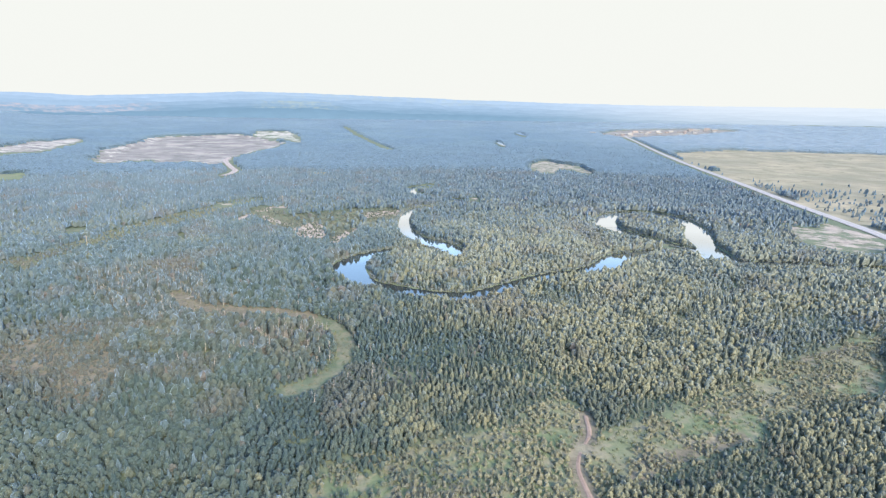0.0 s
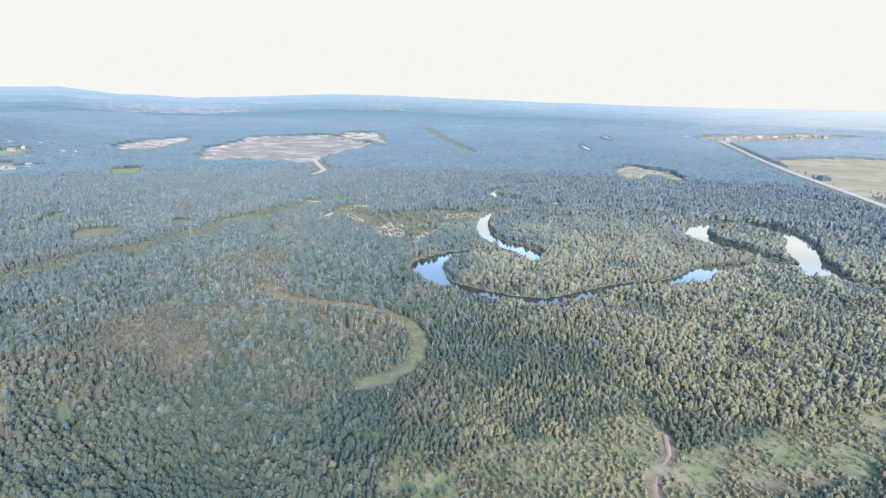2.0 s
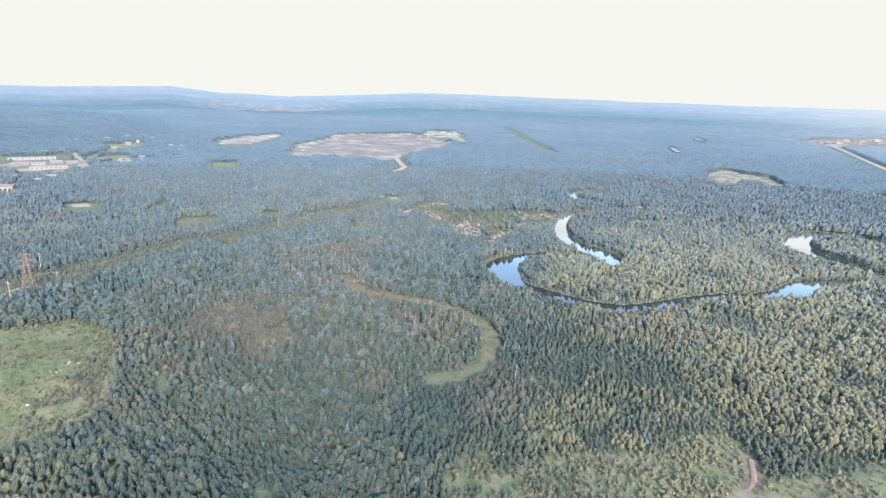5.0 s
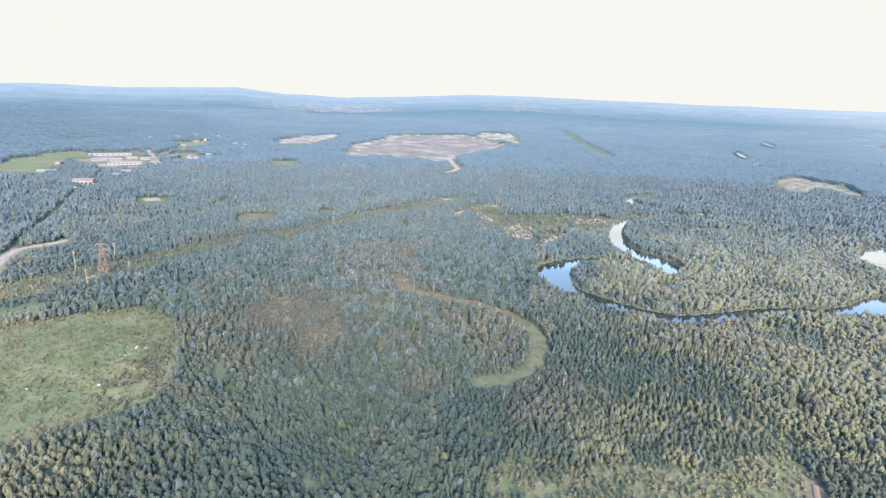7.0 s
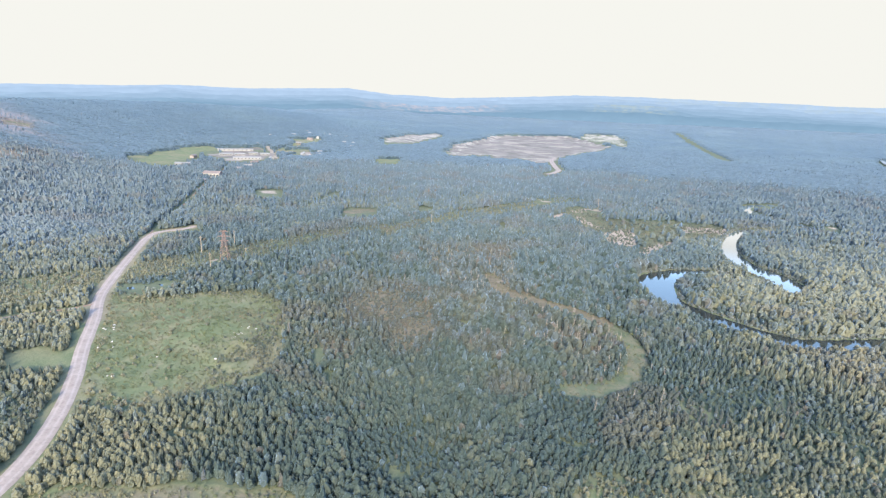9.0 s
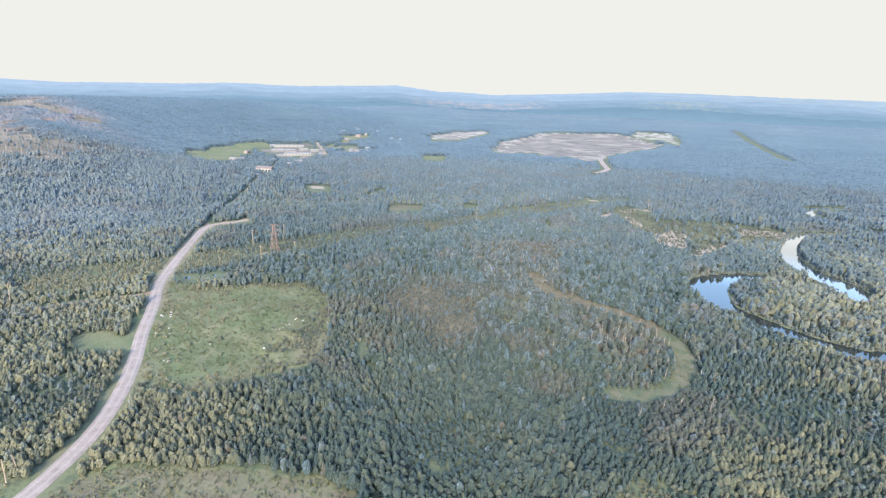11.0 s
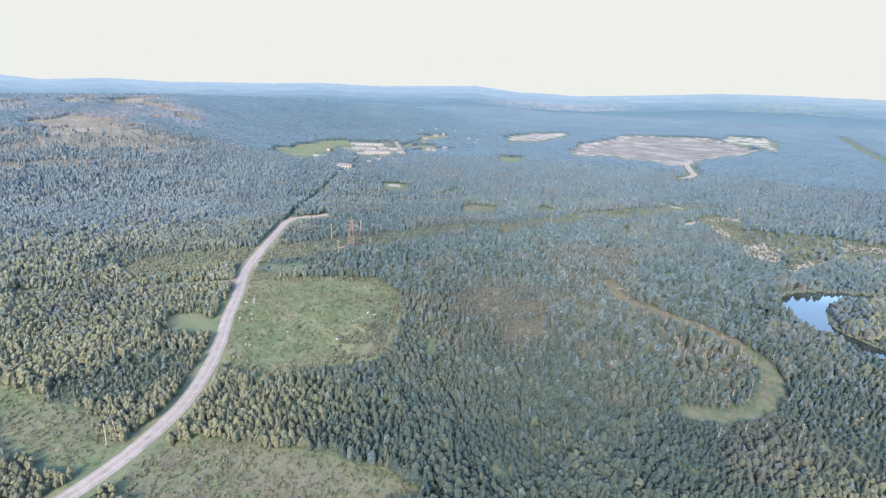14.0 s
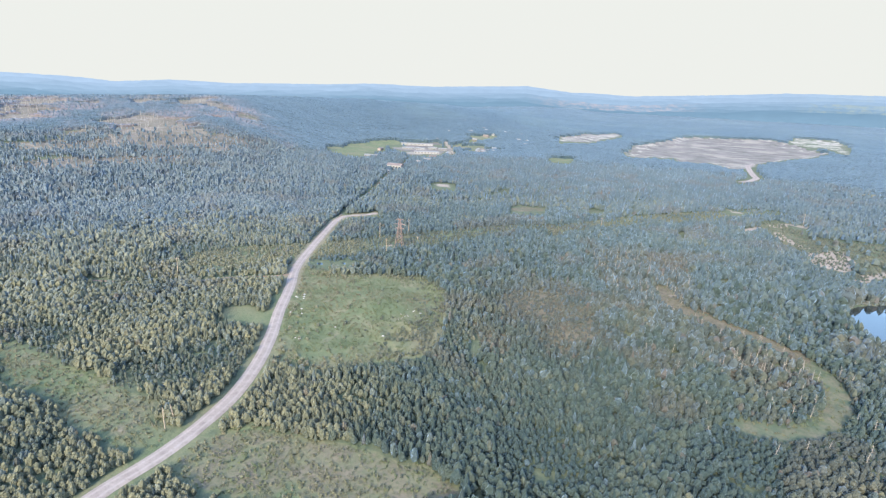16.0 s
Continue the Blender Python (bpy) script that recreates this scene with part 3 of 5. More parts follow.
# ---- water and roads ----
def ribbon(name, line, half, lift, material, edges=(-1, -0.55, 0, 0.55, 1), sink=0.25, flat=None):
    """A band that lies along a line; half: half its width, one number or one for each point."""
    p = np.array(line, float)[:, :2]
    t = np.gradient(p, axis=0)
    t /= np.linalg.norm(t, axis=1)[:, None]
    side = np.stack([t[:, 1], -t[:, 0]], 1)
    half = np.broadcast_to(half, len(p))
    e = np.array(edges, float)
    xy = p[:, None] + side[:, None] * (half[:, None] * e[None])[..., None]
    wob = 1 + 0.10 * (grain(xy[..., 0], xy[..., 1], 9, 3) - 0.5)[..., None]
    xy = p[:, None] + (xy - p[:, None]) * wob
    z = terrain(xy[..., 0], xy[..., 1]) + lift - sink * (np.abs(e) > 0.9) if flat is None else np.full(xy.shape[:2], flat)
    n, m = xy.shape[:2]
    i, j = np.meshgrid(np.arange(n - 1), np.arange(m - 1), indexing="ij")
    q = (i * m + j).ravel()
    F = np.stack([q, q + 1, q + m + 1, q + m], 1)
    V = np.dstack([xy, z]).reshape(-1, 3)
    one, two = V[F[:, 2]] - V[F[:, 0]], V[F[:, 3]] - V[F[:, 1]]
    down = one[:, 0] * two[:, 1] - one[:, 1] * two[:, 0] < 0
    F[down] = F[down][:, ::-1]
    across = np.repeat(np.tile(np.abs(e), n)[:, None], 3, 1)
    return build(name, V, F, [material], layers={"across": across}, shade=True)


def water_sheet(name, line, level):
    p = smooth(line, 8)
    return ribbon(name, p, p[:, 2] * 0.5 + 4.0, 0, M_WATER, flat=level)


tagged(water_sheet("river", RIVER, -0.35), "dark calm river winding through the forest, mirroring the sky", "river", kind="structure")
tagged(water_sheet("river_loop", RIVER_LOOP, -0.42), "bright calm meander of the river round a wooded island", "river", kind="structure")
tagged(water_sheet("river_arm", RIVER_ARM, -0.50), "narrow dark arm that closes the river meander", "river", kind="structure")
for px, py, pa, pb in FAR_WATER:
    c = np.linspace(0, 2 * np.pi, 25)[:-1]
    h = float(terrain(px, py)) + 3.0
    V = [(px, py, h)] + [(px + 1.4 * pa * np.cos(u), py + 1.1 * pb * np.sin(u), float(terrain(px, py + 1.1 * pb * np.sin(u))) + 3.0) for u in c]
    ob = build("far_water", V, [(0, 1 + i, 1 + (i + 1) % 24) for i in range(24)], [M_WATER])
    tagged(ob, "distant bright reach of the river in the forest", "river", kind="structure")
for px, py, pa, pb in POND_PLACES:
    c = np.linspace(0, 2 * np.pi, 25)[:-1]
    V = [(px, py, -0.25)] + [(px + 1.2 * pa * np.cos(u), py + 1.2 * pb * np.sin(u), -0.25) for u in c]
    ob = build("pond", V, [(0, 1 + i, 1 + (i + 1) % 24) for i in range(24)], [M_WATER])
    tagged(ob, "small dark pond beside the gravel road", "pond", kind="structure")
tagged(ribbon("road", smooth(ROAD, 10), 3.1, 0.22, M_ROAD), "pale grey gravel road with wheel tracks through the woods", "road", kind="structure")
tagged(ribbon("side_road", smooth(SIDE_ROAD, 8), 1.15, 0.16, M_DIRT), "narrow sandy side road off the gravel road", "road", kind="structure")
tagged(ribbon("forest_lane", smooth(LANE, 10), 1.0, 0.14, M_DIRT), "narrow dirt lane running through the woods to the village", "road", kind="structure")
tagged(ribbon("dirt_track", smooth(TRACK, 6), 0.95, 0.14, M_DIRT), "reddish dirt vehicle track in the scrub", "track", kind="structure")
tagged(ribbon("highway", smooth(HIGHWAY, 10), 7.0, 0.9, M_ASPHALT), "long straight grey highway crossing the plain", "road", kind="structure")
tagged(ribbon("pit_road", smooth(PIT_ROAD, 6), 6.0, 0.8, M_ROAD), "dirt road leading out of the sand pit", "road", kind="structure")


# ---- tree templates: plain arrays V, F, slot (0 leaves, 1 wood) ----
def wood(rng, height, base, sides=4, lean=0.05):
    a = np.arange(sides) * 2 * np.pi / sides
    dx, dy = rng.uniform(-lean, lean, 2) * height
    V = [(base * np.cos(u), base * np.sin(u), -0.4) for u in a] + [(dx + 0.25 * base * np.cos(u), dy + 0.25 * base * np.sin(u), height) for u in a]
    F = []
    for i in range(sides):
        j = (i + 1) % sides
        F += [(i, j, sides + j), (i, sides + j, sides + i)]
    return np.array(V), np.array(F)


def limb(p, q, thick):
    p, q = np.array(p, float), np.array(q, float)
    d = (q - p) / np.linalg.norm(q - p)
    u = np.cross(d, (0.3, 0.5, 0.8))
    u /= np.linalg.norm(u)
    v = np.cross(d, u)
    ring = [p + thick * (np.cos(k) * u + np.sin(k) * v) for k in (0, 2.1, 4.2)]
    return np.array(ring + [q]), np.array([(0, 1, 3), (1, 2, 3), (2, 0, 3)])


ICO_V = np.array([(-1, 1.618, 0), (1, 1.618, 0), (-1, -1.618, 0), (1, -1.618, 0), (0, -1, 1.618), (0, 1, 1.618),
                  (0, -1, -1.618), (0, 1, -1.618), (1.618, 0, -1), (1.618, 0, 1), (-1.618, 0, -1), (-1.618, 0, 1)]) / 1.902
ICO_F = np.array([(0, 11, 5), (0, 5, 1), (0, 1, 7), (0, 7, 10), (0, 10, 11), (1, 5, 9), (5, 11, 4), (11, 10, 2), (10, 7, 6), (7, 1, 8),
                  (3, 9, 4), (3, 4, 2), (3, 2, 6), (3, 6, 8), (3, 8, 9), (4, 9, 5), (2, 4, 11), (6, 2, 10), (8, 6, 7), (9, 8, 1)])
OCT_V = np.array([(1, 0, 0), (0.5, 0.87, 0), (-0.5, 0.87, 0), (-1, 0, 0), (-0.5, -0.87, 0), (0.5, -0.87, 0), (0, 0, 1), (0, 0, -1)], float)
OCT_F = np.array([(0, 1, 6), (1, 2, 6), (2, 3, 6), (3, 4, 6), (4, 5, 6), (5, 0, 6), (1, 0, 7), (3, 2, 7), (5, 4, 7)])


def clump(rng, at, size, ico=True, rough=0.25):
    V = (ICO_V if ico else OCT_V) * rng.uniform(1 - rough, 1 + rough, (12 if ico else 8, 1))
    return V * np.array(size) + np.array(at), ICO_F if ico else OCT_F


def sprays(rng, n, shape, size):
    """Loose leaf sprays: single triangles scattered over a crown. shape(rng) gives a place and the way outwards."""
    V = []
    for _ in range(n):
        at, out = shape(rng)
        u = np.cross(out, rng.normal(size=3))
        u /= np.linalg.norm(u) + 1e-9
        v = 0.75 * np.cross(out, u) + 0.6 * out * rng.uniform(-1, 1) + np.array((0, 0, -0.25))
        s = size * rng.uniform(0.6, 1.3)
        V += [at + s * u * 0.6, at - s * u * 0.6 + 0.2 * s * v, at + s * v]
    return np.array(V), np.arange(3 * n).reshape(-1, 3)


def join(pieces):
    V, F, S, n = [], [], [], 0
    for (v, f), s in pieces:
        V.append(v)
        F.append(f + n)
        S.append(np.full(len(f), s))
        n += len(v)
    return np.vstack(V), np.vstack(F), np.concatenate(S)


def round_shape(h, w, low=0.25):
    def shape(rng):
        d = rng.normal(size=3)
        d /= np.linalg.norm(d)
        mid, half = h * (1 + low) / 2, h * (1 - low) / 2
        lump = 1 + 0.22 * math.sin(3.1 * d[0] + 4.3 * d[1] + 5 * d[2])
        k = rng.uniform(0.82, 1.08) * lump
        taper = 1 - 0.18 * max(0, d[2])
        return np.array((d[0] * w / 2 * k * taper, d[1] * w / 2 * k * taper, mid + d[2] * half * k)), d
    return shape


def cone_shape(h, w, low=0.12):
    def shape(rng):
        u = 1 - math.sqrt(rng.uniform(0, 1))
        a = rng.uniform(0, 2 * math.pi)
        r = w / 2 * (1 - u) ** 0.8 * rng.uniform(0.8, 1.1)
        return np.array((r * math.cos(a), r * math.sin(a), h * (low + (1 - low) * u))), np.array((math.cos(a), math.sin(a), 0.4))
    return shape


def dome(rng, h, w, profile, sides, at=(0, 0), floor=0.0, rough=0.24):
    """A lobed crown: rings of the given height and width (shares of h and w), closed by a tip."""
    V, F = [], []
    turn = rng.uniform(0, 6.28)
    for k, (u, r) in enumerate(profile):
        for i in range(sides):
            a = turn + 0.5 * k + (i + rng.uniform(-0.25, 0.25)) * 2 * math.pi / sides
            q = 0.5 * w * r * rng.uniform(1 - rough, 1 + rough)
            V.append((at[0] + q * math.cos(a), at[1] + q * math.sin(a), floor + h * (u + rng.uniform(-0.05, 0.05))))
    n = len(V)
    V.append((at[0] + rng.uniform(-0.07, 0.07) * w, at[1] + rng.uniform(-0.07, 0.07) * w, floor + h))
    for k in range(len(profile) - 1):
        for i in range(sides):
            p, q = k * sides + i, k * sides + (i + 1) % sides
            F += [(p, q, q + sides), (p, q + sides, p + sides)]
    F += [(n - sides + i, n - sides + (i + 1) % sides, n) for i in range(sides)]
    return np.array(V), np.array(F)


ROUND = {1: [(0.08, 0.66), (0.34, 1.0), (0.64, 0.94), (0.88, 0.58)], 2: [(0.10, 0.72), (0.44, 1.0), (0.80, 0.72)], 3: [(0.14, 0.85), (0.68, 0.90)], 4: [(0.16, 0.88), (0.66, 0.88)]}
POINTED = {1: [(0.06, 0.85), (0.28, 0.92), (0.52, 0.64), (0.76, 0.34)], 2: [(0.08, 0.90), (0.38, 0.80), (0.70, 0.42)], 3: [(0.10, 0.95), (0.56, 0.58)], 4: [(0.10, 1.0), (0.55, 0.60)]}


def birch(seed, lod, h=5.9, w=3.9):
    rng = np.random.RandomState(100 + seed)
    h, w = h * rng.uniform(0.85, 1.15), w * rng.uniform(0.85, 1.15)
    P = []
    if lod == 0:
        P.append((wood(rng, 0.85 * h, 0.11, 6), 1))
        for k in range(7):
            a, z0 = k * 2.4, h * (0.28 + 0.07 * k)
            P.append((limb((0, 0, z0), (0.4 * w * math.cos(a), 0.4 * w * math.sin(a), z0 + 0.16 * h), 0.05), 1))
        for k in range(11):
            a, z = k * 2.4 + rng.uniform(-0.4, 0.4), h * (0.40 + 0.45 * (k + 0.5) / 11)
            rr = 0.24 * w * (1 - 0.5 * max(0, z / h - 0.6))
            s = w * 0.20 * rng.uniform(0.85, 1.2)
            P.append((clump(rng, (rr * math.cos(a), rr * math.sin(a), z), (s, s, s * 1.15), True, 0.3), 0))
        P.append((sprays(rng, 300, round_shape(h, w, 0.2), 0.5), 0))
        return join(P)
    if lod <= 2:
        P.append((limb((0, 0, -0.3), (0, 0, 0.5 * h), 0.12), 1))
    P.append((dome(rng, 0.94 * h, (0.78 if lod == 1 else 0.90) * w, ROUND[lod], {1: 6, 2: 5, 3: 4, 4: 3}[lod], floor=0.06 * h), 0))
    if lod == 1:
        a = rng.uniform(0, 6.28)
        for k, (z, q) in enumerate(((0.14, 0.56), (0.26, 0.48))):
            b = a + 2.6 * k
            P.append((dome(rng, 0.56 * h, q * w, ROUND[3], 4, (0.27 * w * math.cos(b), 0.27 * w * math.sin(b)), z * h), 0))
    if lod < 4:
        P.append((sprays(rng, {1: 18, 2: 7, 3: 3}[lod], round_shape(h, 0.95 * w, 0.25), {1: 0.75, 2: 1.0, 3: 1.3}[lod]), 0))
    return join(P)


def larch(seed, lod, h=7.0, w=3.1):
    rng = np.random.RandomState(300 + seed)
    h, w = h * rng.uniform(0.82, 1.18), w * rng.uniform(0.85, 1.15)
    P = []
    if lod == 0:
        P.append((wood(rng, 0.92 * h, 0.12, 6, 0.02), 1))
        P.append((dome(rng, 0.9 * h, 0.75 * w, POINTED[1], 7, floor=0.08 * h), 0))
        for k in range(16):
            a, u = k * 2.4, k / 16
            P.append((limb((0, 0, h * (0.15 + 0.7 * u)), (0.5 * w * (1 - u) * math.cos(a), 0.5 * w * (1 - u) * math.sin(a), h * (0.12 + 0.7 * u)), 0.035), 1))
    elif lod <= 2:
        P.append((limb((0, 0, -0.3), (0, 0, 0.6 * h), 0.12), 1))
    if lod > 0:
        P.append((dome(rng, 0.95 * h, (0.88 if lod == 1 else 1.0) * w, POINTED[lod], {1: 7, 2: 5, 3: 4, 4: 3}[lod], floor=0.05 * h, rough=0.30), 0))
    if lod < 4:
        P.append((sprays(rng, {0: 300, 1: 24, 2: 8, 3: 3}[lod], cone_shape(h, 1.05 * w), {0: 0.5, 1: 0.7, 2: 0.9, 3: 1.1}[lod]), 0))
    return join(P)


def bush(seed, h=1.9, w=2.3):
    rng = np.random.RandomState(500 + seed)
    P = [(dome(rng, 0.95 * h, 0.9 * w, [(0.0, 0.85), (0.55, 0.90)], 4, rough=0.3), 0), (sprays(rng, 6, round_shape(h, w, 0.0), 0.75), 0)]
    return join(P)


def snag(seed, h=8.0, thick=0.13):
    """A dead standing trunk with stubs of branches."""
    rng = np.random.RandomState(700 + seed)
    h = h * rng.uniform(0.7, 1.2)
    P = [(wood(rng, h, thick, 4, 0.06), 0)]
    for k in range(9):
        a, z = k * 2.4 + rng.uniform(-0.5, 0.5), h * (0.3 + 0.07 * k)
        L = 1.3 * (1.1 - z / h) + 0.3
        P.append((limb((0, 0, z), (L * math.cos(a), L * math.sin(a), z + 0.5 * L), 0.05), 0))
    return join(P)


def scatter(name, templates, x, y, z, scale, spin, pick, tint, mats, label, category):
    """Many plants as one object: each a template, turned, sized and set down."""
    Vs, Fs, Ss, Ts, n = [], [], [], [], 0
    for k, (V, F, S) in enumerate(templates):
        s = np.where(pick == k)[0]
        if not len(s):
            continue
        c, q = np.cos(spin[s])[:, None], np.sin(spin[s])[:, None]
        g = scale[s][:, None]
        st = (0.88 + 0.24 * ((spin[s] * 7.3) % 1))[:, None]
        W = np.stack([x[s][:, None] + g * (V[:, 0] * c - V[:, 1] * q), y[s][:, None] + g * (V[:, 0] * q + V[:, 1] * c), z[s][:, None] + g * st * V[:, 2]], 2)
        Vs.append(W.reshape(-1, 3))
        Fs.append((F[None] + (n + np.arange(len(s)) * len(V))[:, None, None]).reshape(-1, 3))
        Ss.append(np.tile(S, len(s)))
        Ts.append(np.repeat(tint[s], len(V), 0))
        n += len(s) * len(V)
    ob = build(name, np.vstack(Vs), np.vstack(Fs), mats, np.concatenate(Ss), {"tint": np.vstack(Ts)})
    return tagged(ob, label, category, kind="stuff")


# ---- where the forest stands ----
def openness(x, y):
    """Like bare(), and with the fringe in front of each clearing, as seen from the viewpoint, kept low."""
    free = bare(x, y)
    for u in (0.25, 0.5, 0.75, 1.0):
        k = 1 + u * (3.4 + 4.0 * sstep(330, 620, np.hypot(x, y))) / EYE.z
        free = np.maximum(free, wide_open(x * k, y * k))
    return free


def wide_open(x, y):
    free = np.max([1.0 * (np.hypot(x - p[0], y - p[1]) < p[2] + 1) for p in POND_PLACES] + [1.0 * (np.hypot((x - p[0]) / p[2], (y - p[1]) / p[3]) < 1) for p in FAR_WATER]
                  + [sstep(-2, 2, in_area(x, y, a)) for a in (MEADOW, GRASS_WEST, GRASS_SOUTH, GRASS_POOL, VILLAGE_FIELD, VILLAGE_YARD, TEAL_FIELD, *DRY_GLADES, PIT, PIT_WHITE, PIT_WEST, *SAND_AREAS)], axis=0)
    for cx, cy, cr in SMALL_CLEARINGS:
        free = np.maximum(free, 1.0 * (np.hypot(x - cx, y - cy) < cr))
    for line, half in ((ROAD_S, 4), (SIDE_S[:26], 1.2), (OXBOW_S, 2.0), (LANE_S, 0.5), (HIGH_S, 8), (PITROAD_S, 7), (smooth(VILLAGE_ROAD), 6), *((a, 1.6) for a in FOREST_PATHS), *((a, 4.2) for a in SAND_PATHS)):
        free = np.maximum(free, (to_line(x, y, line) < half) * 1.0)
    return free


def bare(x, y):
    """0 in closed forest, 1 where nothing taller than grass grows."""
    free = np.max([sstep(-2, 2, in_area(x, y, a)) for a in (MEADOW, GRASS_WEST, GRASS_SOUTH, GRASS_POOL, VILLAGE_FIELD, VILLAGE_YARD,
                                                            PIT, PIT_WHITE, PIT_WEST, TOWN, TEAL_FIELD, *DRY_GLADES, *SAND_AREAS)], axis=0)
    free = np.maximum(free, 0.95 * sstep(-4, 4, in_area(x, y, HEATH_SANDS)))
    free = np.maximum(free, (0.72 + 0.26 * sstep(10, 70, x)) * sstep(-2, 2, in_area(x, y, SCRUB)))
    free = np.maximum(free, 0.85 * sstep(-12, 12, in_area(x, y, CLEARING)))
    free = np.maximum(free, (0.90 + 0.06 * grain(x, y, 110, 20)) * sstep(-4, 4, in_area(x, y, BOG) - 30 * grain(x, y, 60, 43)))
    for px, py, pa, pb in FAR_WATER:
        free = np.maximum(free, 1.0 * (np.hypot((x - px) / pa, (y - py) / pb) < 1))
    free = np.maximum(free, 0.6 * sstep(-14, 18, in_area(x, y, HEATH_BROWN) + 30 * (grain(x, y, 17, 36) - 0.5)))
    free = np.maximum(free, 0.92 * sstep(-4, 8, in_area(x, y, VILLAGE_EAST)))
    free = np.maximum(free, 0.8 * sstep(-2, 3, in_area(x, y, GRASS_STRIP)))
    for a in BURNT:
        free = np.maximum(free, 0.90 * sstep(-25, 20, in_area(x, y, a) + 10 + 90 * (grain(x, y, 45, 34) - 0.5)))
    free = np.maximum(free, 0.32 * sstep(-5, 5, in_area(x, y, DEAD_WOOD)))
    free = np.maximum(free, 0.62 * np.exp(-((x + 84) / 30) ** 4 - ((y - 258) / 26) ** 4))
    for line, half in ((ROAD_S, 5.5), (SIDE_S, 1.8), (LANE_S, 3.2), (TRACK_S, 3), (FAR_CUT, 16), (HIGH_S, 16), (PITROAD_S, 14), (OXBOW_S, 5.2), *((a, 2.5) for a in FOREST_PATHS), *((a, 4) for a in SAND_PATHS), *((a, 4) for a in DIRT)):
        free = np.maximum(free, (to_line(x, y, line) < half) * 1.0)
    free = np.maximum(free, 0.58 * (to_line(x, y, POWER_LINE) < 13 + 16 * grain(x, y, 40, 33)))
    for cx, cy, cr in SMALL_CLEARINGS:
        free = np.maximum(free, 1.0 * (np.hypot(x - cx, (y - cy)) < cr))
    for px, py, pa, pb in POND_PLACES:
        free = np.maximum(free, 1.0 * (np.hypot((x - px), (y - py)) < pa + 4))
    return np.maximum(free, 1.0 * (shore(x, y) < 1.6))


SCREENED = [(-15, 770, 70), (-31, 516, 33), (-20, 448, 26), (196, 466, 34), (250, 680, 24)]


def hides_water(x, y, tall=6.0):
    """Places on the banks that stay free of tall trees, on the side towards the viewpoint."""
    r = np.hypot(x, y)
    cut = np.zeros(len(x), bool)
    reach = tall * r / EYE.z * (0.10 + 0.90 * sstep(405, 450, y))
    for u in (0.2, 0.4, 0.6, 0.8, 1.0):
        px, py = x * (1 + u * reach / r), y * (1 + u * reach / r)
        wet = shore(px, py) < -1.5
        for sx, sy, sr in SCREENED:
            wet &= np.hypot(px - sx, py - sy) > sr
        cut |= wet
    return cut


def grid_points(rng, lo, hi, step, a0=-46, a1=98):
    """Jittered places in the sector that the camera can see."""
    g = np.arange(-hi, hi, step)
    x, y = np.meshgrid(g, g)
    x, y = x.ravel() + rng.uniform(-0.42, 0.42, x.size) * step, y.ravel() + rng.uniform(-0.42, 0.42, x.size) * step
    r, a = np.hypot(x, y), np.degrees(np.arctan2(-x, y))
    k = (r > lo) & (r < hi) & (a > a0) & (a < a1)
    return x[k], y[k]


def thicket(x, y):
    """Low dark willow thickets in the wet hollows between the birch stands."""
    return sstep(0.60, 0.70, 0.75 * grain(x, y, 34, 31) + 0.25 * grain(x, y, 10, 32)) * sstep(640, 420, np.hypot(x, y))


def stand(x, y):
    """Share of larch and pine, dryness, and leaf tone over the plan, with sunlit and shaded sectors painted in."""
    needle = sstep(0.42, 0.62, grain(x, y, 55, 1)) * 0.3
    needle = np.maximum(needle, 0.9 * np.exp(-((x - 5) / 55) ** 2 - ((y - 262) / 55) ** 2))
    needle = np.maximum(needle, 0.4 * np.exp(-((x + 130) / 40) ** 2 - ((y - 95) / 25) ** 2))
    needle = np.maximum(needle, 0.4 * np.exp(-((x - 105) / 32) ** 2 - ((y - 152) / 18) ** 2))
    needle = np.where(np.hypot(x, y) > 620, np.maximum(needle, 0.22), needle)
    needle = needle * (1 - sstep(330, 400, y) * sstep(40, -10, shore(x, y) - 30))
    dry = 0.34 * sstep(-16, 22, in_area(x, y, HEATH_BROWN) + 34 * (grain(x, y, 17, 36) - 0.5)) + 0.20 * sstep(-5, 5, in_area(x, y, DEAD_WOOD)) + 0.3 * sstep(0.68, 0.85, grain(x, y, 26, 2))
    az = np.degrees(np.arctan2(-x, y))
    # Bearing terms paint sunlight into the leaves, right and far left.
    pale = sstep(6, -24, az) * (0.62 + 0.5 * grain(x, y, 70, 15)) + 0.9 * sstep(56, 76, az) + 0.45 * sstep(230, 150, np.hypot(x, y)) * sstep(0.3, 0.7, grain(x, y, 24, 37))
    # Paints the middle sector darker, as if in shade.
    shaded = sstep(2, 14, az) * sstep(66, 52, az) * sstep(680, 420, np.hypot(x, y))
    # Random tone, plus painted light on the right and the river peninsula.
    tone = 0.02 + 0.75 * (0.65 * grain(x, y, 40, 4) + 0.35 * grain(x, y, 17, 41)) + 0.52 * pale - 0.46 * shaded + 0.30 * sstep(10, -30, az) - 0.30 * thicket(x, y) + 0.25 * sstep(60, 10, np.hypot(x - 60, (y - 400)) - 90)
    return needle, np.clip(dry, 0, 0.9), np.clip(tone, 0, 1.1)


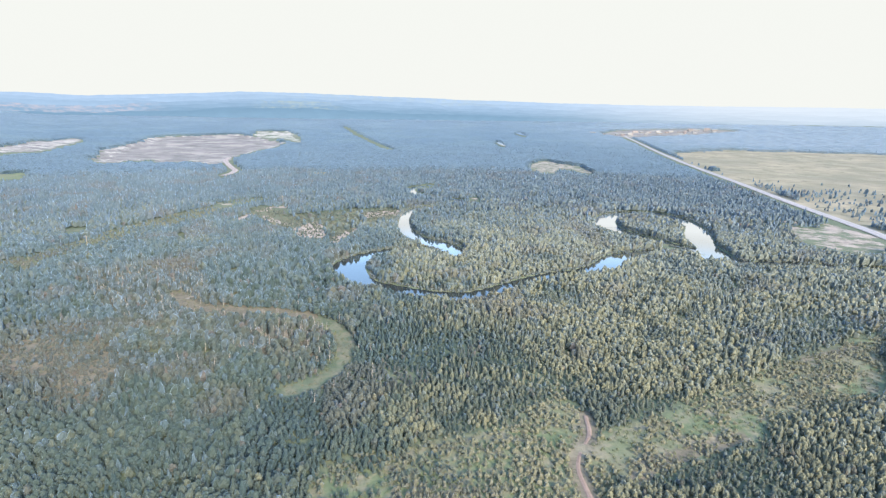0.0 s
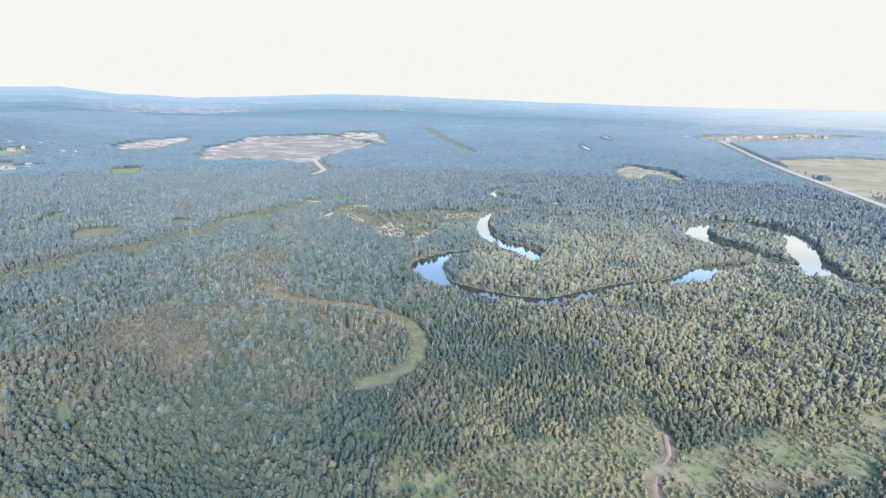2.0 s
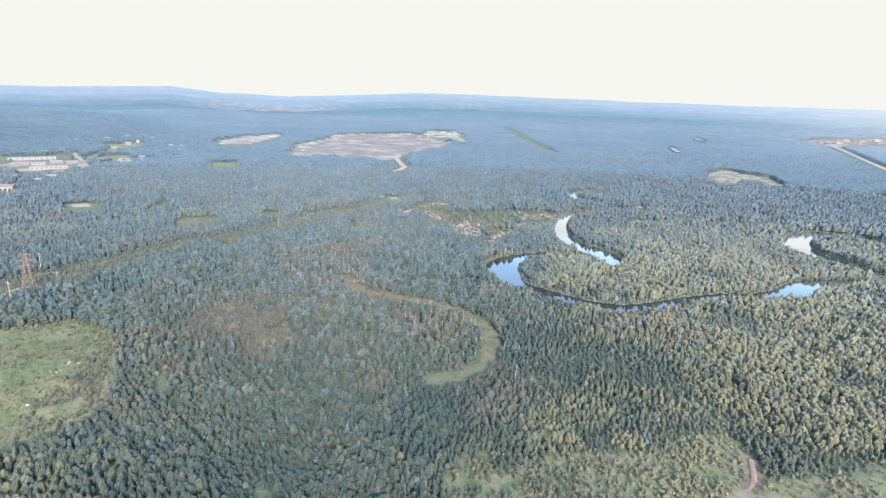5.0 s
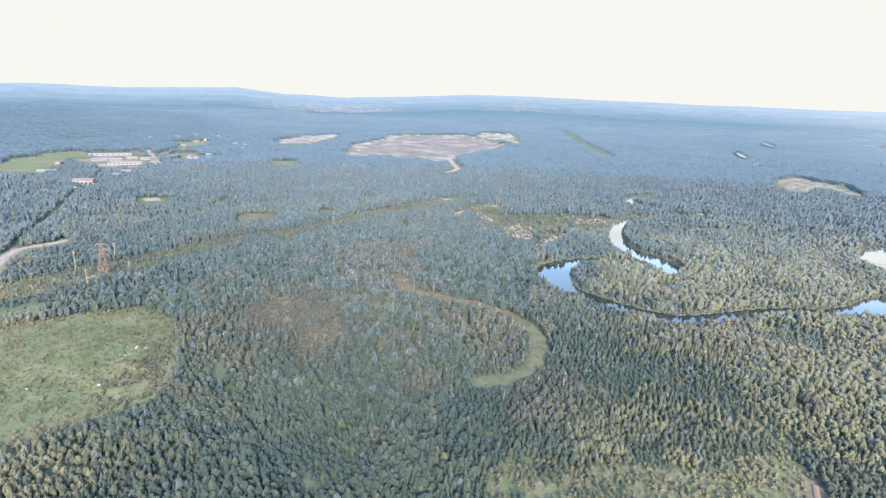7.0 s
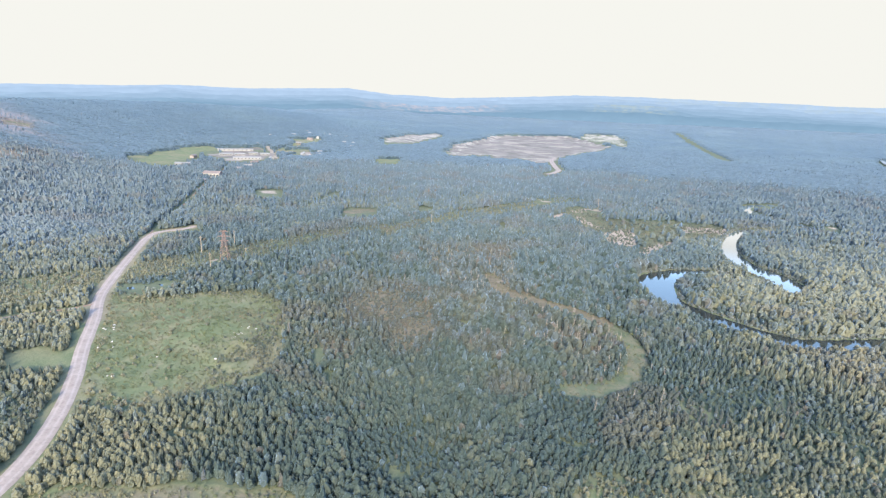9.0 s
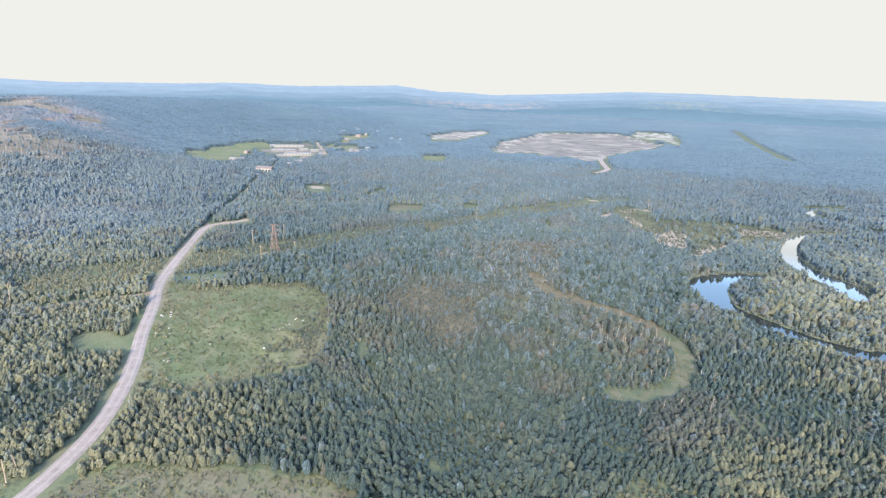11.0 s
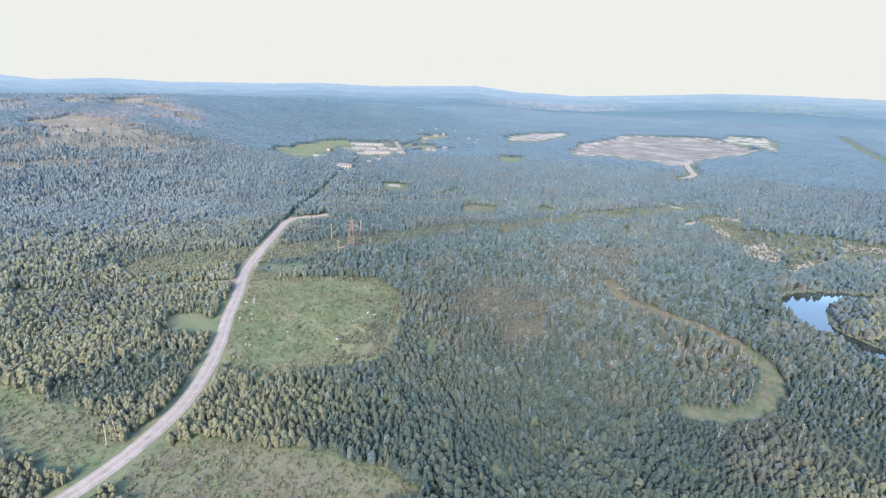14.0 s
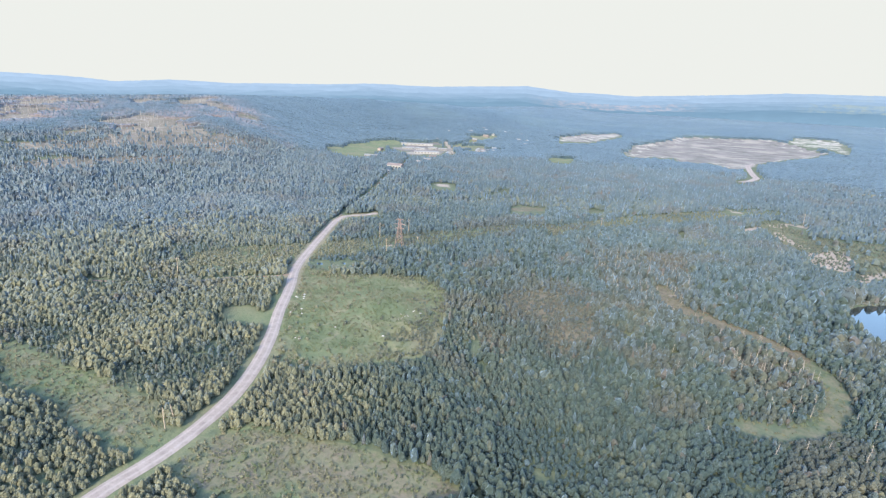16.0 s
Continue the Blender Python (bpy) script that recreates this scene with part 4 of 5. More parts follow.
rng = np.random.RandomState(11)
LEAF_TREES = [[birch(k, lod) for k in range(7)] for lod in range(5)]
NEEDLE_TREES = [[larch(k, lod) for k in range(5)] for lod in range(5)]
BUSHES = [bush(k) for k in range(6)]
nearest = []
for lod, lo, hi, step in ((1, 118, 215, 1.84), (2, 215, 350, 2.2), (3, 350, 620, 2.85), (4, 620, 1230, 4.0)):
    x, y = grid_points(rng, lo, hi, step)
    keep = rng.uniform(0, 1, len(x)) > openness(x, y)
    thin = grain(x, y, 11, 6)
    keep &= (lod < 4) | (rng.uniform(0, 1, len(x)) < sstep(1250, 1060, np.hypot(x, y)))
    keep &= ~hides_water(x, y)
    keep &= ~((thin > 0.82) & (rng.uniform(0, 1, len(x)) < 0.45))
    x, y = x[keep], y[keep]
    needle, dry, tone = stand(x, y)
    is_needle = rng.uniform(0, 1, len(x)) < needle
    size = (0.54 + 0.44 * grain(x, y, 26, 5)) * rng.uniform(0.72, 1.24, len(x)) * (0.78 + 0.22 * sstep(190, 300, np.hypot(x, y)))
    size *= 1 + 0.5 * np.maximum(sstep(330, 620, np.hypot(x, y)), 0.8 * sstep(90, 25, shore(x, y)) * (y > 345))
    low = thicket(x, y)
    willow = sstep(-6, 4, in_area(x, y, WILLOWS))
    size *= 1 - 0.20 * willow
    lean = np.degrees(np.arctan2(-x, y))
    size *= 1 + 0.28 * sstep(2, 14, lean) * sstep(66, 52, lean) * sstep(520, 380, np.hypot(x, y)) * rng.uniform(0.2, 1.5, len(x)) * sstep(6, 26, to_line(x, y, OXBOW_S)) * sstep(8, -12, in_area(x, y, HEATH_BROWN)) * sstep(20, 40, to_line(x, y, POWER_LINE))
    low *= 1 - willow
    is_needle &= low < 0.5
    size *= np.where(to_line(x, y, POWER_LINE) < 13 + 16 * grain(x, y, 40, 33), 0.5, 1.0) * (1 - 0.4 * sstep(-6, 4, in_area(x, y, SCRUB)))
    size *= np.where(dry > 0.3, 0.66, 1.0) * (1 - 0.30 * low)
    z, spin = land(x, y) - 0.1, rng.uniform(0, 6.283, len(x))
    # tint.b also paints shaded sectors and the hazy distance bluer.
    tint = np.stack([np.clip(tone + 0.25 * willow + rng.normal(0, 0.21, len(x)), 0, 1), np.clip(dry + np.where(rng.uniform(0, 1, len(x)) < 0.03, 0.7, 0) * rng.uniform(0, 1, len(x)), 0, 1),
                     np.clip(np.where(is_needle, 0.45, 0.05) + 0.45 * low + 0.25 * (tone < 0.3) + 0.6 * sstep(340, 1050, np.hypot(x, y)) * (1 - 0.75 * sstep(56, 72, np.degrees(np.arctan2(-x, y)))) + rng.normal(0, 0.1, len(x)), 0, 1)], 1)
    single = np.zeros(len(x), bool)
    if lod == 1:
        order = np.argsort(np.hypot(x, y) + 60 * (np.abs(np.degrees(np.arctan2(-x, y)) - 25) > 62))
        single[order[:300]] = True
        nearest = [(x[i], y[i], z[i], size[i], spin[i], bool(is_needle[i])) for i in order[:300]]
    # Leaf copy goes by distance, so the painted haze thickens far off.
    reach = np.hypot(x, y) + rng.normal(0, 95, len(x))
    # Brightens the western hill in colour by taking the hazier copies sooner.
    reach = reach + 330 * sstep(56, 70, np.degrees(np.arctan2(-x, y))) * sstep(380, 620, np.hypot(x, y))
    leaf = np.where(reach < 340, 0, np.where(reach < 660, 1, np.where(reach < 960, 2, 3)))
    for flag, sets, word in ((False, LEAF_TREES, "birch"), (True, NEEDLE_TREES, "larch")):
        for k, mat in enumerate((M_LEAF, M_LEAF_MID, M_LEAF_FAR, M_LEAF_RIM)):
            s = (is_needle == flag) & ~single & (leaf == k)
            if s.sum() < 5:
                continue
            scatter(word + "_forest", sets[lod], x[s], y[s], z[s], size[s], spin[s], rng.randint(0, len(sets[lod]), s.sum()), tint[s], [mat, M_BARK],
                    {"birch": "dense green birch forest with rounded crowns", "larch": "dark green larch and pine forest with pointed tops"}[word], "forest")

# single crowns that stand out of the far forest
x, y = grid_points(rng, 1180, 2300, 13.5)
keep = (openness(x, y) < 0.5) & (rng.uniform(0, 1, len(x)) > 0.75 * sstep(1500, 2300, np.hypot(x, y)))
x, y = x[keep], y[keep]
tint = np.stack([rng.uniform(0, 0.8, len(x)), np.zeros(len(x)), rng.uniform(0.4, 1, len(x))], 1)
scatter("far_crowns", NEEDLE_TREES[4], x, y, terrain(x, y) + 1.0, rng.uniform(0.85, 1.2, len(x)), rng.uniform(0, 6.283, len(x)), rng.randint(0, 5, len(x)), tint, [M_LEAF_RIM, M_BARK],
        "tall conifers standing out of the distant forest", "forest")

# low bushes in the clearings and along the banks
x, y = grid_points(rng, 115, 720, 1.95)
wild = np.max([0.95 * sstep(-3, 3, in_area(x, y, SCRUB)) * sstep(0.25, 0.5, grain(x, y, 12, 17)), 0.7 * sstep(-14, 16, in_area(x, y, HEATH_BROWN)), 0.4 * sstep(-5, 10, in_area(x, y, HEATH_SANDS)), 0.9 * sstep(0, 5, in_area(x, y, MEADOW)) * sstep(-222, -205, x + 0.55 * (y - 150)) * sstep(0.3, 0.55, grain(x, y, 14, 38)), 0.5 * sstep(-3, 3, in_area(x, y, DEAD_WOOD)),
               0.05 * sstep(0, 6, in_area(x, y, MEADOW)) + 0.5 * sstep(10, 2, np.abs(in_area(x, y, MEADOW))),
               0.42 * sstep(0, 3, in_area(x, y, GRASS_SOUTH)), 0.46 * sstep(0, 3, in_area(x, y, GRASS_WEST)),
               0.62 * (to_line(x, y, POWER_LINE) < 24), 0.5 * sstep(7, 3, shore(x, y)), 0.4 * sstep(12, 8, to_line(x, y, OXBOW_S)), 0.8 * np.exp(-((x + 84) / 30) ** 4 - ((y - 258) / 26) ** 4)], axis=0)
wild *= (to_line(x, y, ROAD_S) > 5.5) & (to_line(x, y, TRACK_S) > 2.6) & (shore(x, y) > 0.8) & (to_line(x, y, OXBOW_S) > 4.2) & np.all([np.hypot(x - p[0], y - p[1]) > 7.5 for p in POND_PLACES], axis=0)
keep = rng.uniform(0, 1, len(x)) < wild * (0.4 + 1.1 * grain(x, y, 9, 8))
x, y = x[keep], y[keep]
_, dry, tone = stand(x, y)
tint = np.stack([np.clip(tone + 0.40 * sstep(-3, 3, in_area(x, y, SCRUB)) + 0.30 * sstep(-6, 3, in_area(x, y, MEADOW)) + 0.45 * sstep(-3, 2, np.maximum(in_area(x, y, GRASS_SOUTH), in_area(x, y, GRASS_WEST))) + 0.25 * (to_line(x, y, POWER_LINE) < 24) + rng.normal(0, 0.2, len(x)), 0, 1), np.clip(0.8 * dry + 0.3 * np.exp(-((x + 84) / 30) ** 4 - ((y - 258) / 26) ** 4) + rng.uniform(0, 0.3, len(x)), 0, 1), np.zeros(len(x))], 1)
scatter("scrub", BUSHES, x, y, land(x, y), rng.uniform(0.4, 1.1, len(x)) * np.where((in_area(x, y, GRASS_SOUTH) > 0) | (in_area(x, y, GRASS_WEST) > 0), 0.55, 1.0), rng.uniform(0, 6.283, len(x)), rng.randint(0, 6, len(x)), tint, [M_LEAF],
        "low grey-green willow scrub in the clearings", "bushes")

# willows along the water's edge
x, y = grid_points(rng, 300, 720, 1.7, -40, 20)
d = shore(x, y)
keep = (d > -0.5) & (d < 4.0) & (rng.uniform(0, 1, len(x)) < 0.75)
x, y = x[keep], y[keep]
keep = ~hides_water(x, y, 1.3)
x, y = x[keep], y[keep]
tint = np.stack([rng.uniform(0.1, 0.7, len(x)), rng.uniform(0, 0.4, len(x)), np.zeros(len(x))], 1)
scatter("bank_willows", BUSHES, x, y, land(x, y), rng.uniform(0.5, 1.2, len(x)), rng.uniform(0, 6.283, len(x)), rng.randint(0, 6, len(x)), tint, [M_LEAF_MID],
        "grey-green willow bushes along the river banks", "bushes")

# tussocks of grass in the meadows
def tuft(seed):
    rng = np.random.RandomState(600 + seed)
    V, F = sprays(rng, 9, round_shape(0.75, 1.3, -0.3), 0.55)
    return V, F, np.zeros(len(F), int)


x, y = grid_points(rng, 115, 420, 1.6)
green = np.max([sstep(-2, 3, in_area(x, y, a)) for a in (MEADOW, GRASS_WEST, GRASS_SOUTH)] + [0.6 * sstep(-2, 3, in_area(x, y, SCRUB)), 0.5 * (to_line(x, y, OXBOW_S) < 6)], axis=0)
keep = (rng.uniform(0, 1, len(x)) < green * (0.25 + 0.75 * grain(x, y, 7, 12))) & (to_line(x, y, ROAD_S) > 4) & np.all([np.hypot(x - p[0], y - p[1]) > 6.5 for p in POND_PLACES], axis=0) & (to_line(x, y, TRACK_S) > 2.2)
x, y = x[keep], y[keep]
tint = np.stack([np.clip(0.25 + 0.7 * grain(x, y, 15, 13) + rng.normal(0, 0.07, len(x)), 0, 1), np.clip(1.4 * grain(x, y, 22, 14) - 0.35 + rng.normal(0, 0.05, len(x)), 0, 0.8), np.zeros(len(x))], 1)
scatter("grass_tussocks", [tuft(k) for k in range(6)], x, y, land(x, y), rng.uniform(0.6, 1.4, len(x)), rng.uniform(0, 6.283, len(x)), rng.randint(0, 6, len(x)), tint, [M_GRASS],
        "rough tussocks of green and dry grass in the meadows", "grass")

# burnt hillside with bare trunks
x, y = grid_points(rng, 780, 2100, 13, 40, 98)
burnt = np.max([sstep(-60, 10, in_area(x, y, a)) for a in BURNT], axis=0) * 0.55 + 0.03
keep = rng.uniform(0, 1, len(x)) < burnt * (openness(x, y) < 0.95) * (terrain(x, y) > 3)
x, y = x[keep], y[keep]
scatter("burnt_trunks", [snag(k, 9, 0.24) for k in range(20, 25)], x, y, land(x, y), rng.uniform(0.8, 1.3, len(x)), rng.uniform(0, 6.283, len(x)),
        rng.randint(0, 5, len(x)), np.zeros((len(x), 3)), [M_DEADWOOD], "pale bare dead trunks on the burnt hillside", "dead trees")

# ---- far forest as a rough canopy ----
def canopy(name, angles, radii, label):
    x, y, F = fan(angles, radii)
    x = x + rng.uniform(-1.2, 1.2, len(x))
    open_ = openness(x, y)
    patch = 0.6 * grain(x, y, 90, 9) + 0.4 * grain(x, y, 24, 10)
    burn = np.max([sstep(-110, 40, in_area(x, y, a) + 160 * (patch - 0.5)) for a in BURNT], axis=0) * (0.55 + 1.1 * (patch - 0.25))
    top = 4.2 + 3.0 * grain(x, y, 60, 2) + rng.uniform(-1.8, 1.8, len(x))
    rise = sstep(radii[0], radii[0] * 1.13, np.hypot(x, y))
    z = terrain(x, y) - 2.5 * (1 - rise) + np.where(open_ > 0.86, -12.0, rise * top * (1 - 0.55 * np.clip(burn, 0, 1)))
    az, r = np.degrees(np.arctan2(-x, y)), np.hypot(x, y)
    # Haze put into the colour: paler to the right and far off, darker nearby.
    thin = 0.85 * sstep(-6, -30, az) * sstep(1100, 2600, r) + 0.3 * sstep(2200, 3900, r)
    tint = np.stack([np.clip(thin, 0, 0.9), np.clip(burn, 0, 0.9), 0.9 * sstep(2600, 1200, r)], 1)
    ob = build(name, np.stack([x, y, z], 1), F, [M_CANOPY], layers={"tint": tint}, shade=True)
    return tagged(ob, label, "forest", kind="stuff")


canopy("far_forest", np.arange(-47, 99.01, 0.3), rings(1080, 4080, 1.0078), "distant conifer forest on the plain, painted hazy blue-green")
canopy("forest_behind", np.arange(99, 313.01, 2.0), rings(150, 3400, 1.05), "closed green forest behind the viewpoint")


# ---- far hills, a backdrop ----
SKYLINE = [(-60, 0.9), (-38.7, 1.17), (-32.1, 1.30), (-22.9, 1.36), (-12.3, 1.56), (-0.7, 1.82), (14.2, 2.15), (20.5, 2.12), (26.8, 1.72),
           (33, 1.42), (38.9, 1.50), (43.8, 1.95), (48, 1.72), (52.5, 1.47), (59.5, 1.45), (66, 1.05), (73.6, 0.75), (78.4, 0.76), (82.9, 0.36), (87, 0.6), (91, 0.62), (130, 0.8)]


def ridge(name, radius, lower, rough, material, seed):
    a = np.arange(-60, 118.01, 0.2)
    top = np.interp(a, [s[0] for s in SKYLINE], [s[1] for s in SKYLINE])
    bump = rough * (grain(a * 10, a * 0 + seed, 30, seed) - 0.5) + 0.35 * rough * (grain(a * 10, a * 0 + seed, 8, seed) - 0.5) + 0.05 * (grain(a * 100, a * 0 + seed, 30, seed) - 0.5)
    top = 115 + radius * np.tan(np.radians(top - lower + bump))
    ring = []
    for d, u in ((60, 0.0), (0, 1.0), (-160, 0.55), (-420, 0.0)):
        ring.append(np.stack([-np.sin(np.radians(a)) * (radius + d), np.cos(np.radians(a)) * (radius + d), 60 + (top - 60) * u - (1 - u) * 60], 1))
    V = np.stack(ring, 1).reshape(-1, 3)
    n, m = len(a), 4
    i, j = np.meshgrid(np.arange(n - 1), np.arange(m - 1), indexing="ij")
    q = (i * m + j).ravel()
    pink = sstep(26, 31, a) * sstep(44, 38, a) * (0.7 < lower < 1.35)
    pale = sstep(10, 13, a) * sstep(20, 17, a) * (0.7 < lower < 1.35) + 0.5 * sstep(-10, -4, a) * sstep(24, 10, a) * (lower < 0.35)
    # Painted glare: the hills turn paler towards the right.
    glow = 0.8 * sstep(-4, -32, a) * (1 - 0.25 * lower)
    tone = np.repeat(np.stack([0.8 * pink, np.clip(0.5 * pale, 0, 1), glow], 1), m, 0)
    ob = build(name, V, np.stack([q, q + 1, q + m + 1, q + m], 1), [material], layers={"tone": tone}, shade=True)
    return tagged(ob, "hazy blue wooded hills on the horizon", "hills", kind="structure")


# Each farther layer glows in a paler tone, as painted haze.
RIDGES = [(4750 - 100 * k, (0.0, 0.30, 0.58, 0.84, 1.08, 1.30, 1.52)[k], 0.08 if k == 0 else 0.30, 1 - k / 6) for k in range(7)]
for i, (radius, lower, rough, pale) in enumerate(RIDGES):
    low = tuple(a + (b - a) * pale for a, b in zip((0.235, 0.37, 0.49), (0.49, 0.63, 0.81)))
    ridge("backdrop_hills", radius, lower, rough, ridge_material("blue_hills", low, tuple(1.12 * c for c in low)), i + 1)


# ---- single things ----
def up(x, y):
    return float(land(np.array([x]), np.array([y]))[0])


def thing(name, x, y, rz=0.0, z=None, label="", category="", group=""):
    ob = new(name)
    ob.matrix_basis = pose(x, y, up(x, y) if z is None else z, 0, 0, rz)
    return tagged(ob, label, category, group)


def bar(bm, p, q, t, sides=4, end=None):
    """A straight round or square bar from p to q."""
    p, q = Vector(p), Vector(q)
    d = (q - p).to_track_quat("Z", "Y").to_matrix().to_4x4()
    bmesh.ops.create_cone(bm, cap_ends=True, segments=sides, radius1=t, radius2=t if end is None else end, depth=(q - p).length,
                          matrix=Matrix.Translation((p + q) / 2) @ d)


def box(bm, x, y, z, a, b, c):
    """A box of size a, b, c whose base is centred at x, y, z."""
    bmesh.ops.create_cube(bm, size=1, matrix=Matrix.Translation((x, y, z + c / 2)) @ Matrix.Diagonal((a, b, c, 1)))


def sub_mesh(V, F, S, which):
    keep = np.where(S == which)[0]
    used = np.unique(F[keep])
    back = np.full(len(V), 0)
    back[used] = np.arange(len(used))
    return V[used], back[F[keep]]


# single trees at the near edge of the woods, each with its trunk and crown
def tree_thing(name, template, leaf, label, category, group):
    V, F, S = template
    ob = tagged(new(name), label, category, group)
    for key, which, mat in (("trunk", 1, M_BARK), ("crown", 0, leaf)):
        v, f = sub_mesh(V, F, S, which)
        me = build(key, v, f, [mat], link=False)
        child = new(key, me)
        child.parent = ob
    return ob


MODELS = {False: [tree_thing("birch_tree", LEAF_TREES[0][k], M_LEAF_ONE, "young birch tree with a rounded grey-green crown", "tree", "birch trees") for k in range(7)],
          True: [tree_thing("larch_tree", NEEDLE_TREES[0][k], M_NEEDLE_ONE, "slender green larch tree with a pointed top", "tree", "larch trees") for k in range(5)]}
first = {}
for x, y, z, size, spin, is_needle in nearest:
    k = int(spin * 97) % len(MODELS[is_needle])
    model = MODELS[is_needle][k]
    m = Matrix.LocRotScale((x, y, z), Euler((0, 0, spin)), None)
    if (is_needle, k) not in first:
        first[is_needle, k] = True
        model.matrix_basis = m
        model.scale = (size, size, size)
    else:
        made = copy_thing(model, m)
        made.scale = (size, size, size * (0.9 + 0.2 * ((spin * 13) % 1)))


# bare dead trees in the drowned wood
def dead_tree(k):
    rng = np.random.RandomState(900 + k)
    h = rng.uniform(4.0, 7.2)
    ob = tagged(new("dead_tree"), "bare pale dead tree standing in the bog wood", "dead tree", "dead trees of the bog wood")
    for key, pieces in (("trunk", [(wood(rng, h, 0.12, 5, 0.06), 0)]),
                        ("branch_work", [(limb((0, 0, h * (0.3 + 0.06 * i)), ((1.5 - 0.1 * i) * math.cos(2.4 * i), (1.5 - 0.1 * i) * math.sin(2.4 * i), h * (0.3 + 0.06 * i) + 0.7), 0.06), 0) for i in range(11)])):
        V, F, _ = join(pieces)
        child = new(key, build(key, V, F, [M_DEADWOOD], link=False))
        child.parent = ob
    return ob


DEAD_MODELS = [dead_tree(k) for k in range(5)]
rng = np.random.RandomState(21)
x, y = grid_points(rng, 150, 450, 4.0)
inner = np.exp(-((x + 84) / 30) ** 4 - ((y - 258) / 26) ** 4)
want = np.maximum(0.20 * sstep(-2, 8, in_area(x, y, DEAD_WOOD)), 0.50 * inner) + 0.10 * sstep(12, 6, np.abs(to_line(x, y, OXBOW_S) - 12))
k = (rng.uniform(0, 1, len(x)) < want) & (to_line(x, y, OXBOW_S) > 5)
for i, (px, py) in enumerate(zip(x[k], y[k])):
    m = pose(px, py, up(px, py), rng.uniform(-6, 6), rng.uniform(-6, 6), rng.uniform(0, 360))
    if i < len(DEAD_MODELS):
        DEAD_MODELS[i].matrix_basis = m
    else:
        copy_thing(DEAD_MODELS[i % len(DEAD_MODELS)], m)


# the lattice pylon in the power-line clearing
def pylon(x, y, rz, h=23.0):
    ob = thing("lattice_pylon", x, y, rz, label="rusty red steel lattice pylon in the power-line clearing", category="pylon")
    half = lambda z: 2.6 * (1 - z / h) ** 1.15 + 0.55
    levels = [0, 4.2, 8, 11.5, 14.6, 17.2, 19.6, 21.6, h]
    for sx, sy in ((1, 1), (1, -1), (-1, 1), (-1, -1)):
        bm = bmesh.new()
        for a, b in zip(levels[:-1], levels[1:]):
            bar(bm, (sx * half(a), sy * half(a), a - 0.3 * (a == 0)), (sx * half(b), sy * half(b), b), 0.12)
        part("leg", bm, M_RUST, ob)
    for s in range(4):
        bm = bmesh.new()
        c, q = math.cos(s * math.pi / 2), math.sin(s * math.pi / 2)
        turn = lambda u, v, z: (u * c - v * q, u * q + v * c, z)
        for a, b in zip(levels[:-1], levels[1:]):
            bar(bm, turn(half(a), -half(a), a), turn(half(b), half(b), b), 0.07)
            bar(bm, turn(half(a), half(a), a), turn(half(b), -half(b), b), 0.07)
            bar(bm, turn(half(b), -half(b), b), turn(half(b), half(b), b), 0.07)
        part("lattice", bm, M_RUST, ob)
    for z, arm in ((15.2, 3.6), (18.6, 4.6), (22.4, 3.2)):
        bm = bmesh.new()
        bar(bm, (-arm, 0, z), (arm, 0, z), 0.16)
        for s in (-1, 1):
            bar(bm, (s * arm, 0, z), (s * 0.6, 0.5, z + 0.9), 0.09)
            bar(bm, (s * arm, 0, z), (s * 0.6, -0.5, z + 0.9), 0.09)
        cross = part("crossarm", bm, M_RUST, ob)
        for s in (-1, 1):
            bm = bmesh.new()
            for i in range(4):
                bar(bm, (s * arm, 0, z - 0.3 - 0.28 * i), (s * arm, 0, z - 0.2 - 0.28 * i), 0.17, 8)
            bar(bm, (s * arm, 0, z - 1.4), (s * arm, 0, z), 0.05)
            part("insulator", bm, M_INSUL, cross, "grey insulator string")
    for sx, sy in ((1, 1), (1, -1), (-1, 1), (-1, -1)):
        bm = bmesh.new()
        box(bm, sx * half(0), sy * half(0), -0.4, 1.1, 1.1, 0.7)
        part("footing", bm, M_RUBBLE, ob, "concrete footing")
    return ob


pylon(-347, 231, 40)


def power_pole(x, y, rz, h, label, lean=0.0):
    ob = thing("power_pole", x, y, rz, label=label, category="power pole", group="wooden power poles")
    ob.matrix_basis = pose(x, y, up(x, y) - 0.3, lean, 0.4 * lean, rz)
    bm = bmesh.new()
    bar(bm, (0, 0, 0), (0, 0, h), 0.24, 8, 0.17)
    part("post", bm, M_POLE, ob)
    bm = bmesh.new()
    box(bm, 0, 0.2, h - 1.3, 2.6, 0.16, 0.2)
    arm = part("crossarm", bm, M_POLE, ob)
    for s in (-1.15, 0, 1.15):
        bm = bmesh.new()
        bar(bm, (s, 0.2, h - 1.1), (s, 0.2, h - 0.72), 0.09, 8, 0.06)
        part("insulator", bm, M_INSUL, arm)
    return ob


for px, py, rz, h, lean in ((-377, 231, 20, 14, 1.0), (-330, 208, 20, 14, -1.0), (-379, 262, 20, 14, 1.5), (-327, 235, 20, 13, 1.0)):
    power_pole(px, py, rz, h, "weathered grey wooden pole beside the pylon", lean)
power_pole(-355, 68, 60, 13, "tall pale wooden pole above the side road", 2)
power_pole(-302, 437, 15, 14, "lone pale wooden pole in the power-line clearing")
power_pole(-207, 677, 10, 15, "pale wooden pole on the sandy heath")

